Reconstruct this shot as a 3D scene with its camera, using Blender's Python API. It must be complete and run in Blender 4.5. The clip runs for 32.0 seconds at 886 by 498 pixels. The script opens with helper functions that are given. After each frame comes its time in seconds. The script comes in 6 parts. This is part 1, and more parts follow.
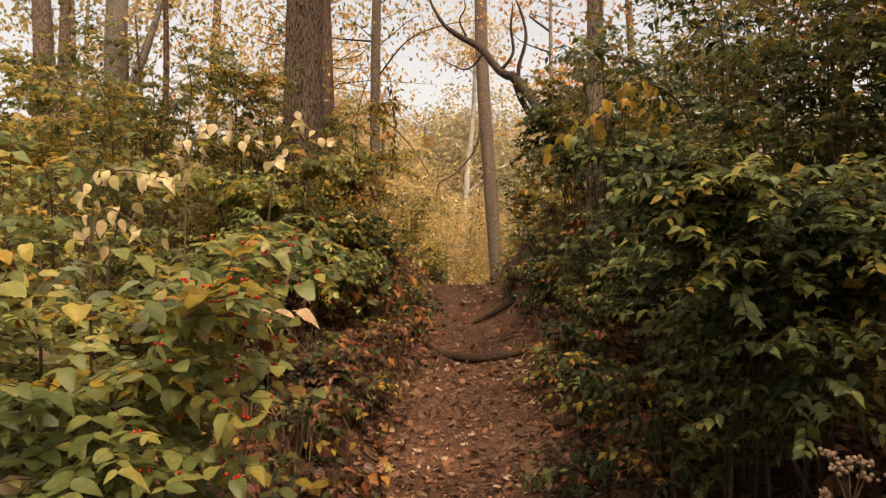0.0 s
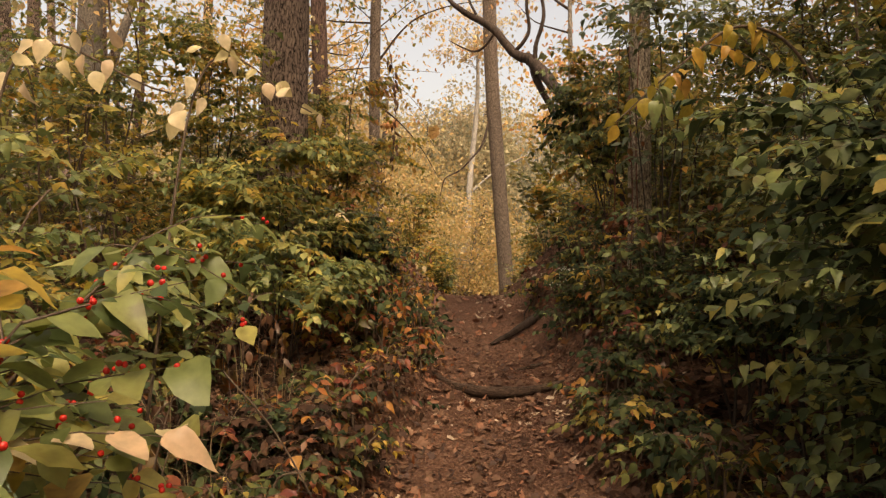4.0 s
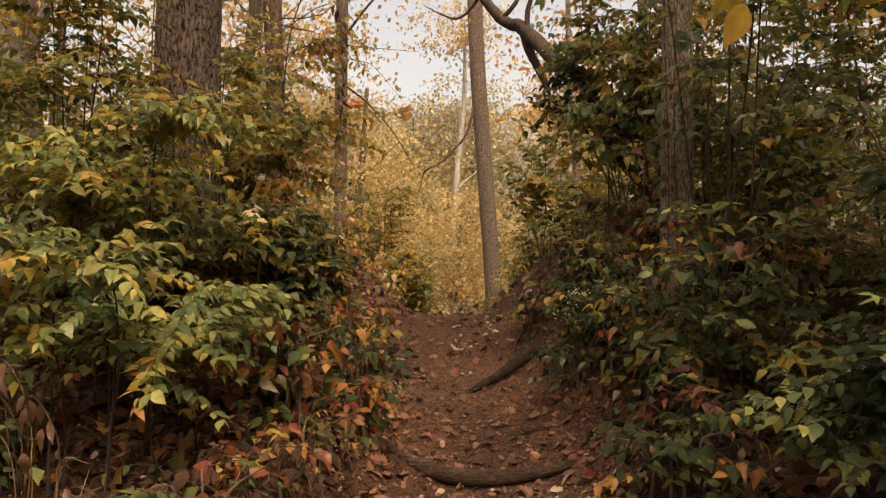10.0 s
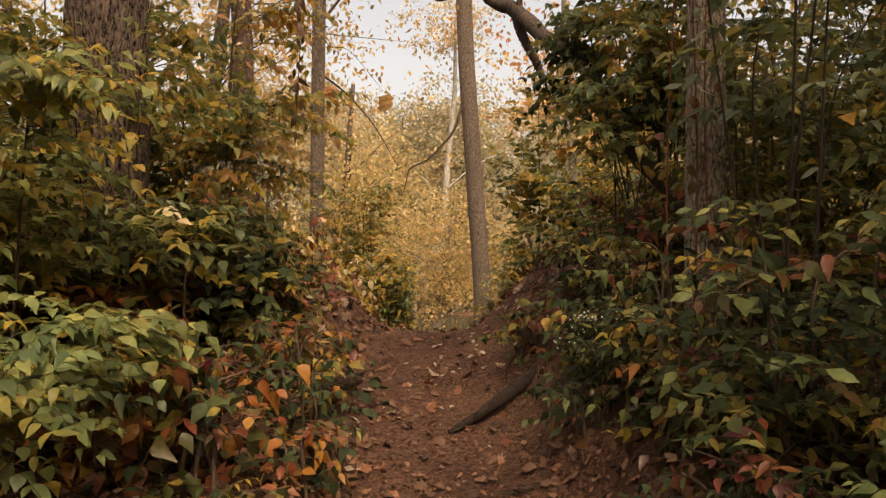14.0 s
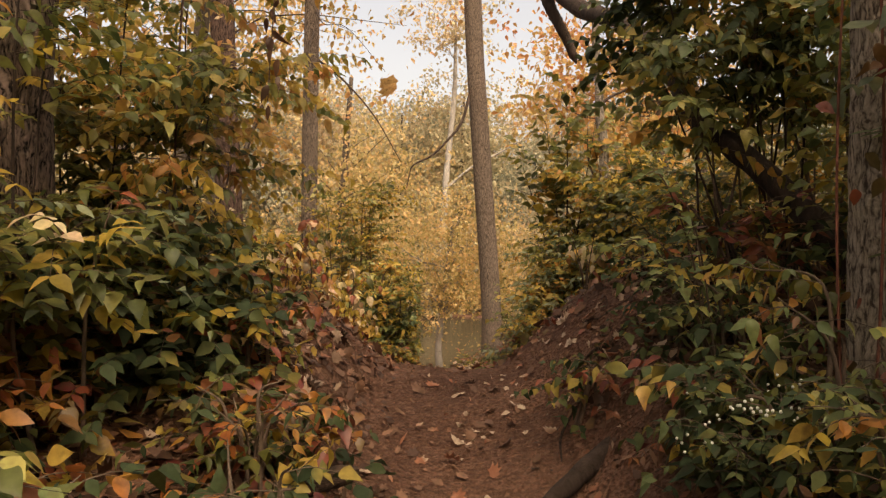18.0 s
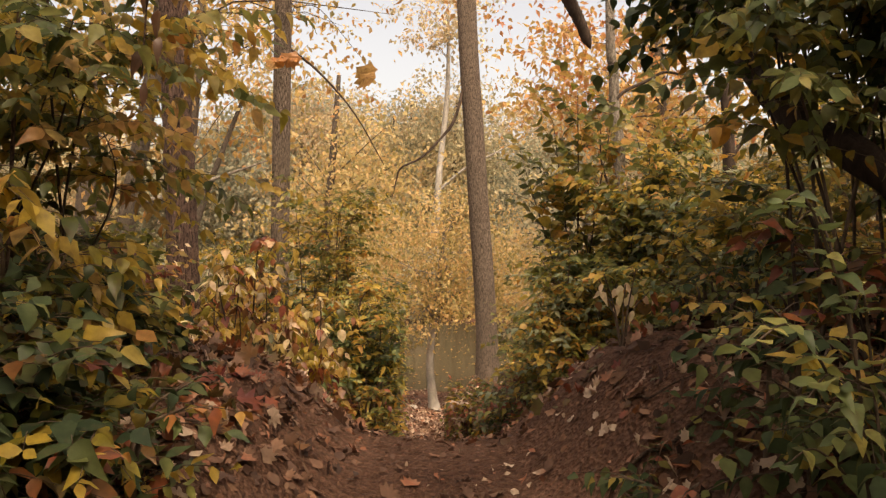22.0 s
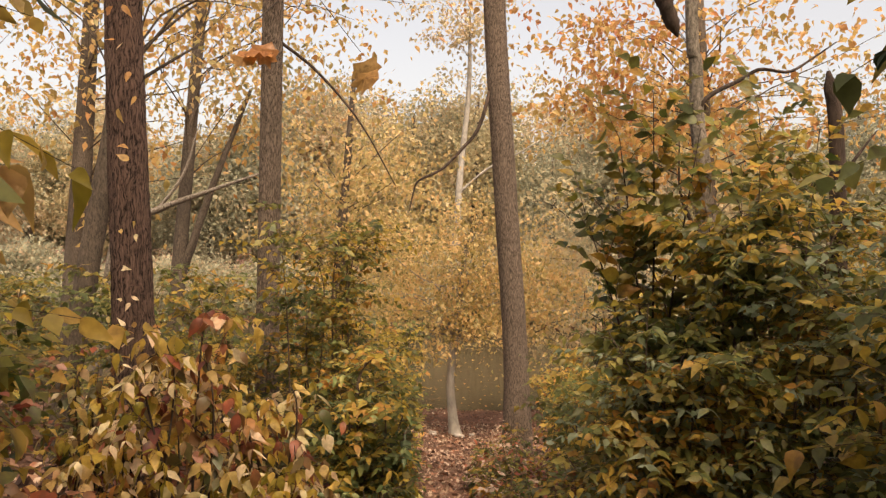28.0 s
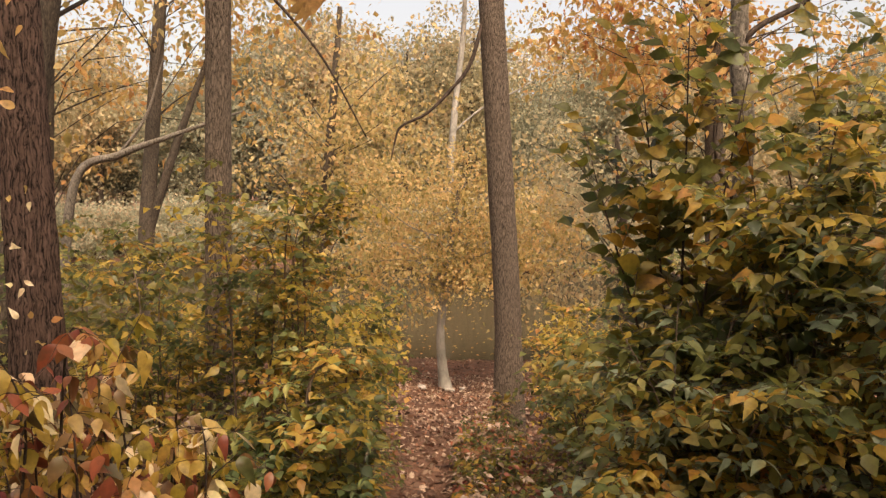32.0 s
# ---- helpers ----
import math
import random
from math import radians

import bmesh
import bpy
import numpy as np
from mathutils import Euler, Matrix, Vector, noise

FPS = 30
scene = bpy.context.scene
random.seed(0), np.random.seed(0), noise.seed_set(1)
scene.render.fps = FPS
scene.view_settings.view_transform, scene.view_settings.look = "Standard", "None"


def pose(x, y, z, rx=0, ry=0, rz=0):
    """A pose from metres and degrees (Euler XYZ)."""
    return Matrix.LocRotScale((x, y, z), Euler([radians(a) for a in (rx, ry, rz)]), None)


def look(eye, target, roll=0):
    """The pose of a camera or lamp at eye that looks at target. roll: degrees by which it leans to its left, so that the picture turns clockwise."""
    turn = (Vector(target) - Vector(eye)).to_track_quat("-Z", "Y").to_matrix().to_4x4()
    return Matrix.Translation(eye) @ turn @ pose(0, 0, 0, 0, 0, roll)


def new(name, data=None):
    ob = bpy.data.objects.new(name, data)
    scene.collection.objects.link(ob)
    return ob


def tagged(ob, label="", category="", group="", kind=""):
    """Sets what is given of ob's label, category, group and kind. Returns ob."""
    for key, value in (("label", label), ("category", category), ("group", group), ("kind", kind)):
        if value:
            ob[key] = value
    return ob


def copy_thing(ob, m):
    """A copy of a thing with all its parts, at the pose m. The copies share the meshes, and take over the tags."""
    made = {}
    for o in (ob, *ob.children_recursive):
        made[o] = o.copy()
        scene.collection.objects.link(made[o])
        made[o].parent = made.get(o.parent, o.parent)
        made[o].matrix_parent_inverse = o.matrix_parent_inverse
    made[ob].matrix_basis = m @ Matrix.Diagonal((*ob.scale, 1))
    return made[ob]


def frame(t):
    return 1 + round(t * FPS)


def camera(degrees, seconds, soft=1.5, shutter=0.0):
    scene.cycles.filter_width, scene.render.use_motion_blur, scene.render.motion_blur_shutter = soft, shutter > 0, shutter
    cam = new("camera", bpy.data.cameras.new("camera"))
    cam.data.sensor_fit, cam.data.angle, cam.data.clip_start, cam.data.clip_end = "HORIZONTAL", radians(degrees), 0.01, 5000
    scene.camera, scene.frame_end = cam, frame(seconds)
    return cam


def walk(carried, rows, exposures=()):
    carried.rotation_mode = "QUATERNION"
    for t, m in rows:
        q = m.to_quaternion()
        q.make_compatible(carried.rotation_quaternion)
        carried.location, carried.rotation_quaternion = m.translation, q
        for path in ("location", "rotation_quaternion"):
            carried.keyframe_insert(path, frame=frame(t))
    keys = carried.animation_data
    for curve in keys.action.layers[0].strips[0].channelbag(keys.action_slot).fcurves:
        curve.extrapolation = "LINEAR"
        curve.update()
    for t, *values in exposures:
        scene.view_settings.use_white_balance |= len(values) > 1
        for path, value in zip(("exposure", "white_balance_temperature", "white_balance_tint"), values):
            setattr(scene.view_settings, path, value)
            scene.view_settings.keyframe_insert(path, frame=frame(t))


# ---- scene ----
cam = camera(60.0, 32.0, 1.34)
PATH = [
    (0, (0.165, -1.194, 1.354), (0.085, 0.804, 1.386), 0.40),
    (0.5, (0.127, -1.035, 1.369), (0.044, 0.964, 1.399), 0.38),
    (1, (0.094, -0.878, 1.385), (0.006, 1.121, 1.415), 0.33),
    (1.5, (0.071, -0.734, 1.396), (-0.019, 1.264, 1.427), 0.33),
    (2, (0.058, -0.591, 1.404), (-0.033, 1.407, 1.433), 0.38),
    (2.5, (0.054, -0.446, 1.410), (-0.037, 1.552, 1.440), 0.42),
    (3, (0.055, -0.301, 1.417), (-0.035, 1.697, 1.447), 0.48),
    (3.5, (0.055, -0.172, 1.420), (-0.033, 1.826, 1.450), 0.50),
    (5.5, (0.066, 0.364, 1.441), (-0.006, 2.362, 1.466), 0.50),
    (6, (0.075, 0.493, 1.447), (0.005, 2.492, 1.473), 0.48),
    (6.5, (0.086, 0.622, 1.455), (0.017, 2.621, 1.481), 0.45),
    (7, (0.098, 0.755, 1.465), (0.030, 2.754, 1.491), 0.47),
    (7.5, (0.103, 0.885, 1.476), (0.038, 2.884, 1.501), 0.47),
    (8, (0.101, 1.012, 1.482), (0.039, 3.011, 1.505), 0.43),
    (8.5, (0.100, 1.136, 1.485), (0.039, 3.135, 1.507), 0.43),
    (9, (0.105, 1.262, 1.490), (0.044, 3.261, 1.512), 0.47),
    (9.5, (0.115, 1.381, 1.504), (0.057, 3.380, 1.526), 0.50),
    (10, (0.130, 1.492, 1.520), (0.077, 3.491, 1.541), 0.47),
    (10.5, (0.145, 1.593, 1.527), (0.097, 3.592, 1.548), 0.40),
    (11, (0.155, 1.693, 1.528), (0.112, 3.692, 1.550), 0.33),
    (11.5, (0.167, 1.788, 1.531), (0.126, 3.787, 1.554), 0.30),
    (12, (0.184, 1.871, 1.539), (0.143, 3.870, 1.561), 0.32),
    (12.5, (0.203, 1.944, 1.547), (0.163, 3.943, 1.569), 0.36),
    (13, (0.215, 2.021, 1.551), (0.176, 4.020, 1.572), 0.40),
    (13.5, (0.203, 2.117, 1.554), (0.172, 4.116, 1.576), 0.53),
    (14, (0.179, 2.239, 1.562), (0.151, 4.239, 1.584), 0.62),
    (14.5, (0.150, 2.374, 1.577), (0.123, 4.374, 1.597), 0.70),
    (16.5, (0.075, 2.930, 1.612), (0.056, 4.930, 1.633), 1.10),
    (17, (0.067, 3.059, 1.630), (0.046, 5.059, 1.650), 1.00),
    (17.5, (0.058, 3.179, 1.642), (0.037, 5.179, 1.662), 0.93),
    (18, (0.050, 3.300, 1.651), (0.028, 5.300, 1.671), 0.90),
    (18.5, (0.042, 3.423, 1.665), (0.021, 5.423, 1.686), 0.88),
    (19, (0.041, 3.549, 1.682), (0.021, 5.549, 1.703), 0.83),
    (19.5, (0.048, 3.675, 1.699), (0.029, 5.675, 1.720), 0.83),
    (20, (0.059, 3.805, 1.714), (0.044, 5.804, 1.736), 0.90),
    (20.5, (0.068, 3.934, 1.728), (0.060, 5.933, 1.750), 0.97),
    (21, (0.077, 4.061, 1.746), (0.072, 6.060, 1.768), 0.97),
    (21.5, (0.080, 4.177, 1.770), (0.077, 6.177, 1.792), 0.92),
    (22, (0.072, 4.286, 1.795), (0.068, 6.286, 1.818), 0.88),
    (22.5, (0.060, 4.397, 1.818), (0.048, 6.397, 1.841), 0.83),
    (23, (0.047, 4.519, 1.840), (0.022, 6.519, 1.861), 0.80),
    (23.5, (0.039, 4.638, 1.862), (-0.002, 6.637, 1.883), 0.78),
    (24, (0.038, 4.752, 1.888), (-0.016, 6.752, 1.909), 0.73),
    (24.5, (0.037, 4.862, 1.912), (-0.023, 6.861, 1.934), 0.73),
    (25, (0.036, 4.976, 1.937), (-0.025, 6.975, 1.959), 0.78),
    (25.5, (0.037, 5.091, 1.965), (-0.023, 7.090, 1.985), 0.80),
    (27.5, (0.019, 5.523, 2.088), (-0.038, 7.522, 2.107), 0.91),
    (28, (0.029, 5.654, 2.123), (-0.028, 7.653, 2.142), 1.05),
    (28.5, (0.035, 5.768, 2.152), (-0.021, 7.767, 2.172), 1.07),
    (29, (0.044, 5.880, 2.178), (-0.011, 7.879, 2.194), 1.05),
    (29.5, (0.058, 5.991, 2.203), (0.004, 7.991, 2.208), 1.10),
    (30, (0.070, 6.102, 2.227), (0.020, 8.101, 2.207), 1.17),
    (30.5, (0.081, 6.210, 2.251), (0.035, 8.209, 2.199), 1.20),
    (31, (0.092, 6.318, 2.269), (0.048, 8.315, 2.183), 1.23),
    (31.5, (0.096, 6.423, 2.281), (0.054, 8.419, 2.167), 1.28),
    (32, (0.099, 6.532, 2.287), (0.059, 8.527, 2.148), 1.30),
]
walk(cam, [(t, look(eye, target, roll)) for t, eye, target, roll in PATH], [(0, 1.32, 9000, 13), (5, 1.26, 9000, 13), (15, 1.32, 8800, 13), (22, 1.42, 8700, 13), (32, 1.36, 8300, 13)])

# ---- world and sun ----
world = bpy.data.worlds.new("sky")
scene.world = world
world.use_nodes = True
wn, wl = world.node_tree.nodes, world.node_tree.links
sky_tex = wn.new("ShaderNodeTexSky")
sky_tex.sky_type = "NISHITA"
sky_tex.sun_disc = False
sky_tex.sun_elevation = radians(55)
sky_tex.sun_rotation = radians(159)
sky_tex.air_density, sky_tex.dust_density, sky_tex.ozone_density = 0.8, 6.0, 0.0
cloud = wn.new("ShaderNodeHueSaturation")  # thin high cloud whitens the sky
cloud.inputs["Saturation"].default_value = 0.62
wl.new(sky_tex.outputs["Color"], cloud.inputs["Color"])
wl.new(cloud.outputs["Color"], wn["Background"].inputs["Color"])
wn["Background"].inputs["Strength"].default_value = 0.14
sun = new("sun", bpy.data.lights.new("sun", "SUN"))
sun.data.energy, sun.data.angle, sun.data.color = 1.3, radians(30), (1.0, 0.9, 0.76)
# a veiled afternoon sun from behind the trail's start, a little to the right
sun.matrix_world = look((3.6, -9.3, 14.3), (0, 0, 0))

rng = np.random.default_rng(7)


# ---- materials ----
def mat_new(name):
    m = bpy.data.materials.new(name)
    m.use_nodes = True
    return m, m.node_tree.nodes, m.node_tree.links, m.node_tree.nodes["Principled BSDF"]


def ramp(nodes, stops, mode="LINEAR"):
    r = nodes.new("ShaderNodeValToRGB")
    cr = r.color_ramp
    cr.interpolation = mode
    while len(cr.elements) < len(stops):
        cr.elements.new(0.5)
    for e, (p, c) in zip(cr.elements, stops):
        e.position, e.color = p, (*c, 1)
    return r


def leaf_mat(name, stops, thin=0.35, rough=0.44, patch=2.2, leafy=0.4, blotch=0.5, sheen=0.5):
    """Leaves: colour by leaf, drifting in patches through the plant, with speckle and some light coming through."""
    m, n, l, b = mat_new(name)
    geo = n.new("ShaderNodeNewGeometry")
    tex = n.new("ShaderNodeTexNoise")
    tex.inputs["Scale"].default_value = patch
    tex.inputs["Detail"].default_value = 2
    l.new(geo.outputs["Position"], tex.inputs["Vector"])
    spread = n.new("ShaderNodeMapRange")
    spread.inputs["From Min"].default_value, spread.inputs["From Max"].default_value = 0.3, 0.7
    spread.inputs["To Min"].default_value, spread.inputs["To Max"].default_value = -0.38, 0.38
    l.new(tex.outputs["Fac"], spread.inputs["Value"])
    add = n.new("ShaderNodeMath")
    add.operation = "ADD"
    add.use_clamp = True
    info = n.new("ShaderNodeObjectInfo")
    both = n.new("ShaderNodeMath")
    both.operation = "ADD"
    l.new(geo.outputs["Random Per Island"], both.inputs[0])
    l.new(info.outputs["Random"], both.inputs[1])
    frac = n.new("ShaderNodeMath")
    frac.operation = "FRACT"
    l.new(both.outputs[0], frac.inputs[0])
    own = n.new("ShaderNodeMapRange")
    own.inputs["To Min"].default_value, own.inputs["To Max"].default_value = 0.5 - leafy, 0.5 + leafy
    l.new(frac.outputs[0], own.inputs["Value"])
    l.new(own.outputs["Result"], add.inputs[0])
    l.new(spread.outputs["Result"], add.inputs[1])
    r = ramp(n, stops)
    l.new(add.outputs[0], r.inputs["Fac"])
    fine = n.new("ShaderNodeTexNoise")
    fine.inputs["Scale"].default_value = 55
    fine.inputs["Detail"].default_value = 3
    l.new(geo.outputs["Position"], fine.inputs["Vector"])
    tone = n.new("ShaderNodeMapRange")
    tone.inputs["To Min"].default_value, tone.inputs["To Max"].default_value = 0.55, 1.4
    l.new(fine.outputs["Fac"], tone.inputs["Value"])
    mul = n.new("ShaderNodeMix")
    mul.data_type, mul.blend_type = "RGBA", "MULTIPLY"
    mul.inputs["Factor"].default_value = 1.0
    l.new(r.outputs["Color"], mul.inputs["A"])
    l.new(tone.outputs["Result"], mul.inputs["B"])
    # withered brown blotches
    spot = n.new("ShaderNodeTexNoise")
    spot.inputs["Scale"].default_value, spot.inputs["Detail"].default_value = 26, 4
    l.new(geo.outputs["Position"], spot.inputs["Vector"])
    gate = n.new("ShaderNodeMapRange")
    gate.inputs["From Min"].default_value, gate.inputs["From Max"].default_value = 0.56, 0.68
    gate.inputs["To Max"].default_value = blotch
    l.new(spot.outputs["Fac"], gate.inputs["Value"])
    brown = n.new("ShaderNodeMix")
    brown.data_type = "RGBA"
    brown.inputs["B"].default_value = (0.10, 0.055, 0.028, 1)
    l.new(gate.outputs["Result"], brown.inputs["Factor"])
    l.new(mul.outputs["Result"], brown.inputs["A"])
    mul = brown
    l.new(mul.outputs["Result"], b.inputs["Base Color"])
    b.inputs["Roughness"].default_value = rough
    b.inputs["Specular IOR Level"].default_value = sheen
    bump = n.new("ShaderNodeBump")
    bump.inputs["Strength"].default_value = 0.25
    bump.inputs["Distance"].default_value = 0.004
    l.new(fine.outputs["Fac"], bump.inputs["Height"])
    l.new(bump.outputs["Normal"], b.inputs["Normal"])
    tr = n.new("ShaderNodeBsdfTranslucent")
    l.new(mul.outputs["Result"], tr.inputs["Color"])
    mix = n.new("ShaderNodeMixShader")
    mix.inputs["Fac"].default_value = thin
    l.new(b.outputs["BSDF"], mix.inputs[1])
    l.new(tr.outputs["BSDF"], mix.inputs[2])
    l.new(mix.outputs["Shader"], n["Material Output"].inputs["Surface"])
    return m


def bark_mat(name, dark, light, scale=9.0, stretch=0.22, strength=0.9, rough=0.9):
    m, n, l, b = mat_new(name)
    co = n.new("ShaderNodeTexCoord")
    mp = n.new("ShaderNodeMapping")
    mp.inputs["Scale"].default_value = (scale, scale, scale * stretch)
    l.new(co.outputs["Object"], mp.inputs["Vector"])
    v = n.new("ShaderNodeTexNoise")
    v.inputs["Scale"].default_value = 2.2
    v.inputs["Detail"].default_value = 7
    v.inputs["Roughness"].default_value = 0.65
    v.inputs["Distortion"].default_value = 0.6
    l.new(mp.outputs["Vector"], v.inputs["Vector"])
    big = n.new("ShaderNodeTexNoise")
    big.inputs["Scale"].default_value = 1.7
    big.inputs["Detail"].default_value = 3
    l.new(co.outputs["Object"], big.inputs["Vector"])
    r = ramp(n, [(0.32, dark), (0.68, light)])
    l.new(v.outputs["Fac"], r.inputs["Fac"])
    tone = n.new("ShaderNodeMapRange")
    tone.inputs["From Min"].default_value, tone.inputs["From Max"].default_value = 0.3, 0.7
    tone.inputs["To Min"].default_value, tone.inputs["To Max"].default_value = 0.7, 1.25
    l.new(big.outputs["Fac"], tone.inputs["Value"])
    mul = n.new("ShaderNodeMix")
    mul.data_type, mul.blend_type = "RGBA", "MULTIPLY"
    mul.inputs["Factor"].default_value = 1.0
    l.new(r.outputs["Color"], mul.inputs["A"])
    l.new(tone.outputs["Result"], mul.inputs["B"])
    l.new(mul.outputs["Result"], b.inputs["Base Color"])
    b.inputs["Roughness"].default_value = rough
    b.inputs["Specular IOR Level"].default_value = 0.2
    bump = n.new("ShaderNodeBump")
    bump.inputs["Strength"].default_value = strength
    bump.inputs["Distance"].default_value = 0.02
    l.new(v.outputs["Fac"], bump.inputs["Height"])
    l.new(bump.outputs["Normal"], b.inputs["Normal"])
    return m


GREEN = leaf_mat("honeysuckle_green", [(0.0, (0.07, 0.105, 0.038)), (0.45, (0.17, 0.215, 0.08)), (0.8, (0.30, 0.31, 0.10)), (1.0, (0.50, 0.42, 0.12))], thin=0.42)
PALE = leaf_mat("pale_cream_leaf", [(0.0, (0.60, 0.50, 0.25)), (0.5, (0.74, 0.59, 0.38)), (1.0, (0.66, 0.44, 0.28))], thin=0.4, blotch=0.1)
YGREEN = leaf_mat("yellow_green_leaf", [(0.0, (0.07, 0.095, 0.03)), (0.45, (0.17, 0.185, 0.055)), (0.75, (0.30, 0.27, 0.075)), (1.0, (0.45, 0.32, 0.09))], thin=0.55)
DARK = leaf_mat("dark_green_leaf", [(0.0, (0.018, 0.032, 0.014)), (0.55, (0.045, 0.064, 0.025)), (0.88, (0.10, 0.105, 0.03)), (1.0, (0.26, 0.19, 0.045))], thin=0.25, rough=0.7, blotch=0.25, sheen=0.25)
OLIVE = leaf_mat("olive_leaf", [(0.0, (0.04, 0.06, 0.015)), (0.5, (0.14, 0.132, 0.025)), (0.8, (0.32, 0.215, 0.035)), (1.0, (0.42, 0.21, 0.04))], thin=0.55)
YELLOW = leaf_mat("yellow_leaf", [(0.0, (0.24, 0.20, 0.03)), (0.45, (0.50, 0.35, 0.065)), (0.8, (0.58, 0.38, 0.10)), (1.0, (0.50, 0.22, 0.06))], thin=0.58)
GOLD = leaf_mat("gold_leaf", [(0.0, (0.24, 0.21, 0.08)), (0.45, (0.56, 0.43, 0.19)), (1.0, (0.66, 0.42, 0.2))], thin=0.58, blotch=0.25)
ORANGE = leaf_mat("orange_leaf", [(0.0, (0.42, 0.28, 0.10)), (0.5, (0.52, 0.26, 0.10)), (1.0, (0.42, 0.15, 0.07))], thin=0.58)
GOLDEN = leaf_mat("orange_gold_leaf", [(0.0, (0.46, 0.34, 0.12)), (0.5, (0.56, 0.36, 0.13)), (1.0, (0.52, 0.24, 0.09))], thin=0.58)
EMBER = leaf_mat("ember_red_leaf", [(0.0, (0.20, 0.05, 0.02)), (0.35, (0.34, 0.11, 0.03)), (0.7, (0.46, 0.22, 0.05)), (1.0, (0.50, 0.35, 0.09))], thin=0.35)
HONEY = leaf_mat("honeysuckle_light_green", [(0.0, (0.10, 0.135, 0.05)), (0.45, (0.24, 0.28, 0.10)), (0.8, (0.39, 0.37, 0.12)), (1.0, (0.56, 0.45, 0.13))], thin=0.5, blotch=0.25)
SAGE = leaf_mat("sage_green_leaf", [(0.0, (0.09, 0.12, 0.07)), (0.5, (0.19, 0.23, 0.14)), (0.9, (0.27, 0.30, 0.18)), (1.0, (0.40, 0.33, 0.12))], thin=0.4, blotch=0.25)
AMBER = leaf_mat("amber_leaf", [(0.0, (0.30, 0.25, 0.05)), (0.5, (0.50, 0.36, 0.06)), (1.0, (0.56, 0.30, 0.06))], thin=0.55)
# near-black brown: shade under the bushes, put into litter and low plants
SHADE_BROWN = leaf_mat("shade_brown_leaf", [(0.0, (0.018, 0.010, 0.008)), (0.6, (0.05, 0.026, 0.017)), (1.0, (0.11, 0.055, 0.034))], thin=0.05, rough=0.85, blotch=0.1, sheen=0.1)
CURL = leaf_mat("curled_brown_leaf", [(0.0, (0.07, 0.035, 0.022)), (0.5, (0.13, 0.062, 0.036)), (1.0, (0.19, 0.10, 0.06))], thin=0.2)
RUST = leaf_mat("rust_leaf", [(0.0, (0.08, 0.09, 0.03)), (0.4, (0.19, 0.09, 0.032)), (0.7, (0.29, 0.078, 0.034)), (1.0, (0.13, 0.024, 0.02))])
LITTER = leaf_mat("dry_leaf_litter", [(0.0, (0.055, 0.024, 0.016)), (0.4, (0.135, 0.065, 0.039)), (0.7, (0.225, 0.115, 0.07)), (0.92, (0.26, 0.092, 0.046)), (1.0, (0.44, 0.32, 0.235))], thin=0.1, rough=0.75, patch=2.0, leafy=0.48)
# distance haze is put into these two leaf colours, paler and greyer
HAZE = leaf_mat("far_bank_haze_leaf", [(0.0, (0.20, 0.205, 0.15)), (0.45, (0.30, 0.295, 0.205)), (0.75, (0.40, 0.36, 0.245)), (1.0, (0.44, 0.32, 0.21))], thin=0.45, rough=0.95, patch=0.12, blotch=0.1)
HAZE_GOLD = leaf_mat("far_gold_haze_leaf", [(0.0, (0.35, 0.32, 0.2)), (0.5, (0.50, 0.42, 0.26)), (1.0, (0.53, 0.38, 0.23))], thin=0.45, rough=0.95, patch=0.12, blotch=0.1)
TANLEAF = leaf_mat("tan_leaf_litter", [(0.0, (0.22, 0.13, 0.09)), (0.5, (0.38, 0.26, 0.19)), (1.0, (0.42, 0.31, 0.24))], thin=0.15, rough=0.75)


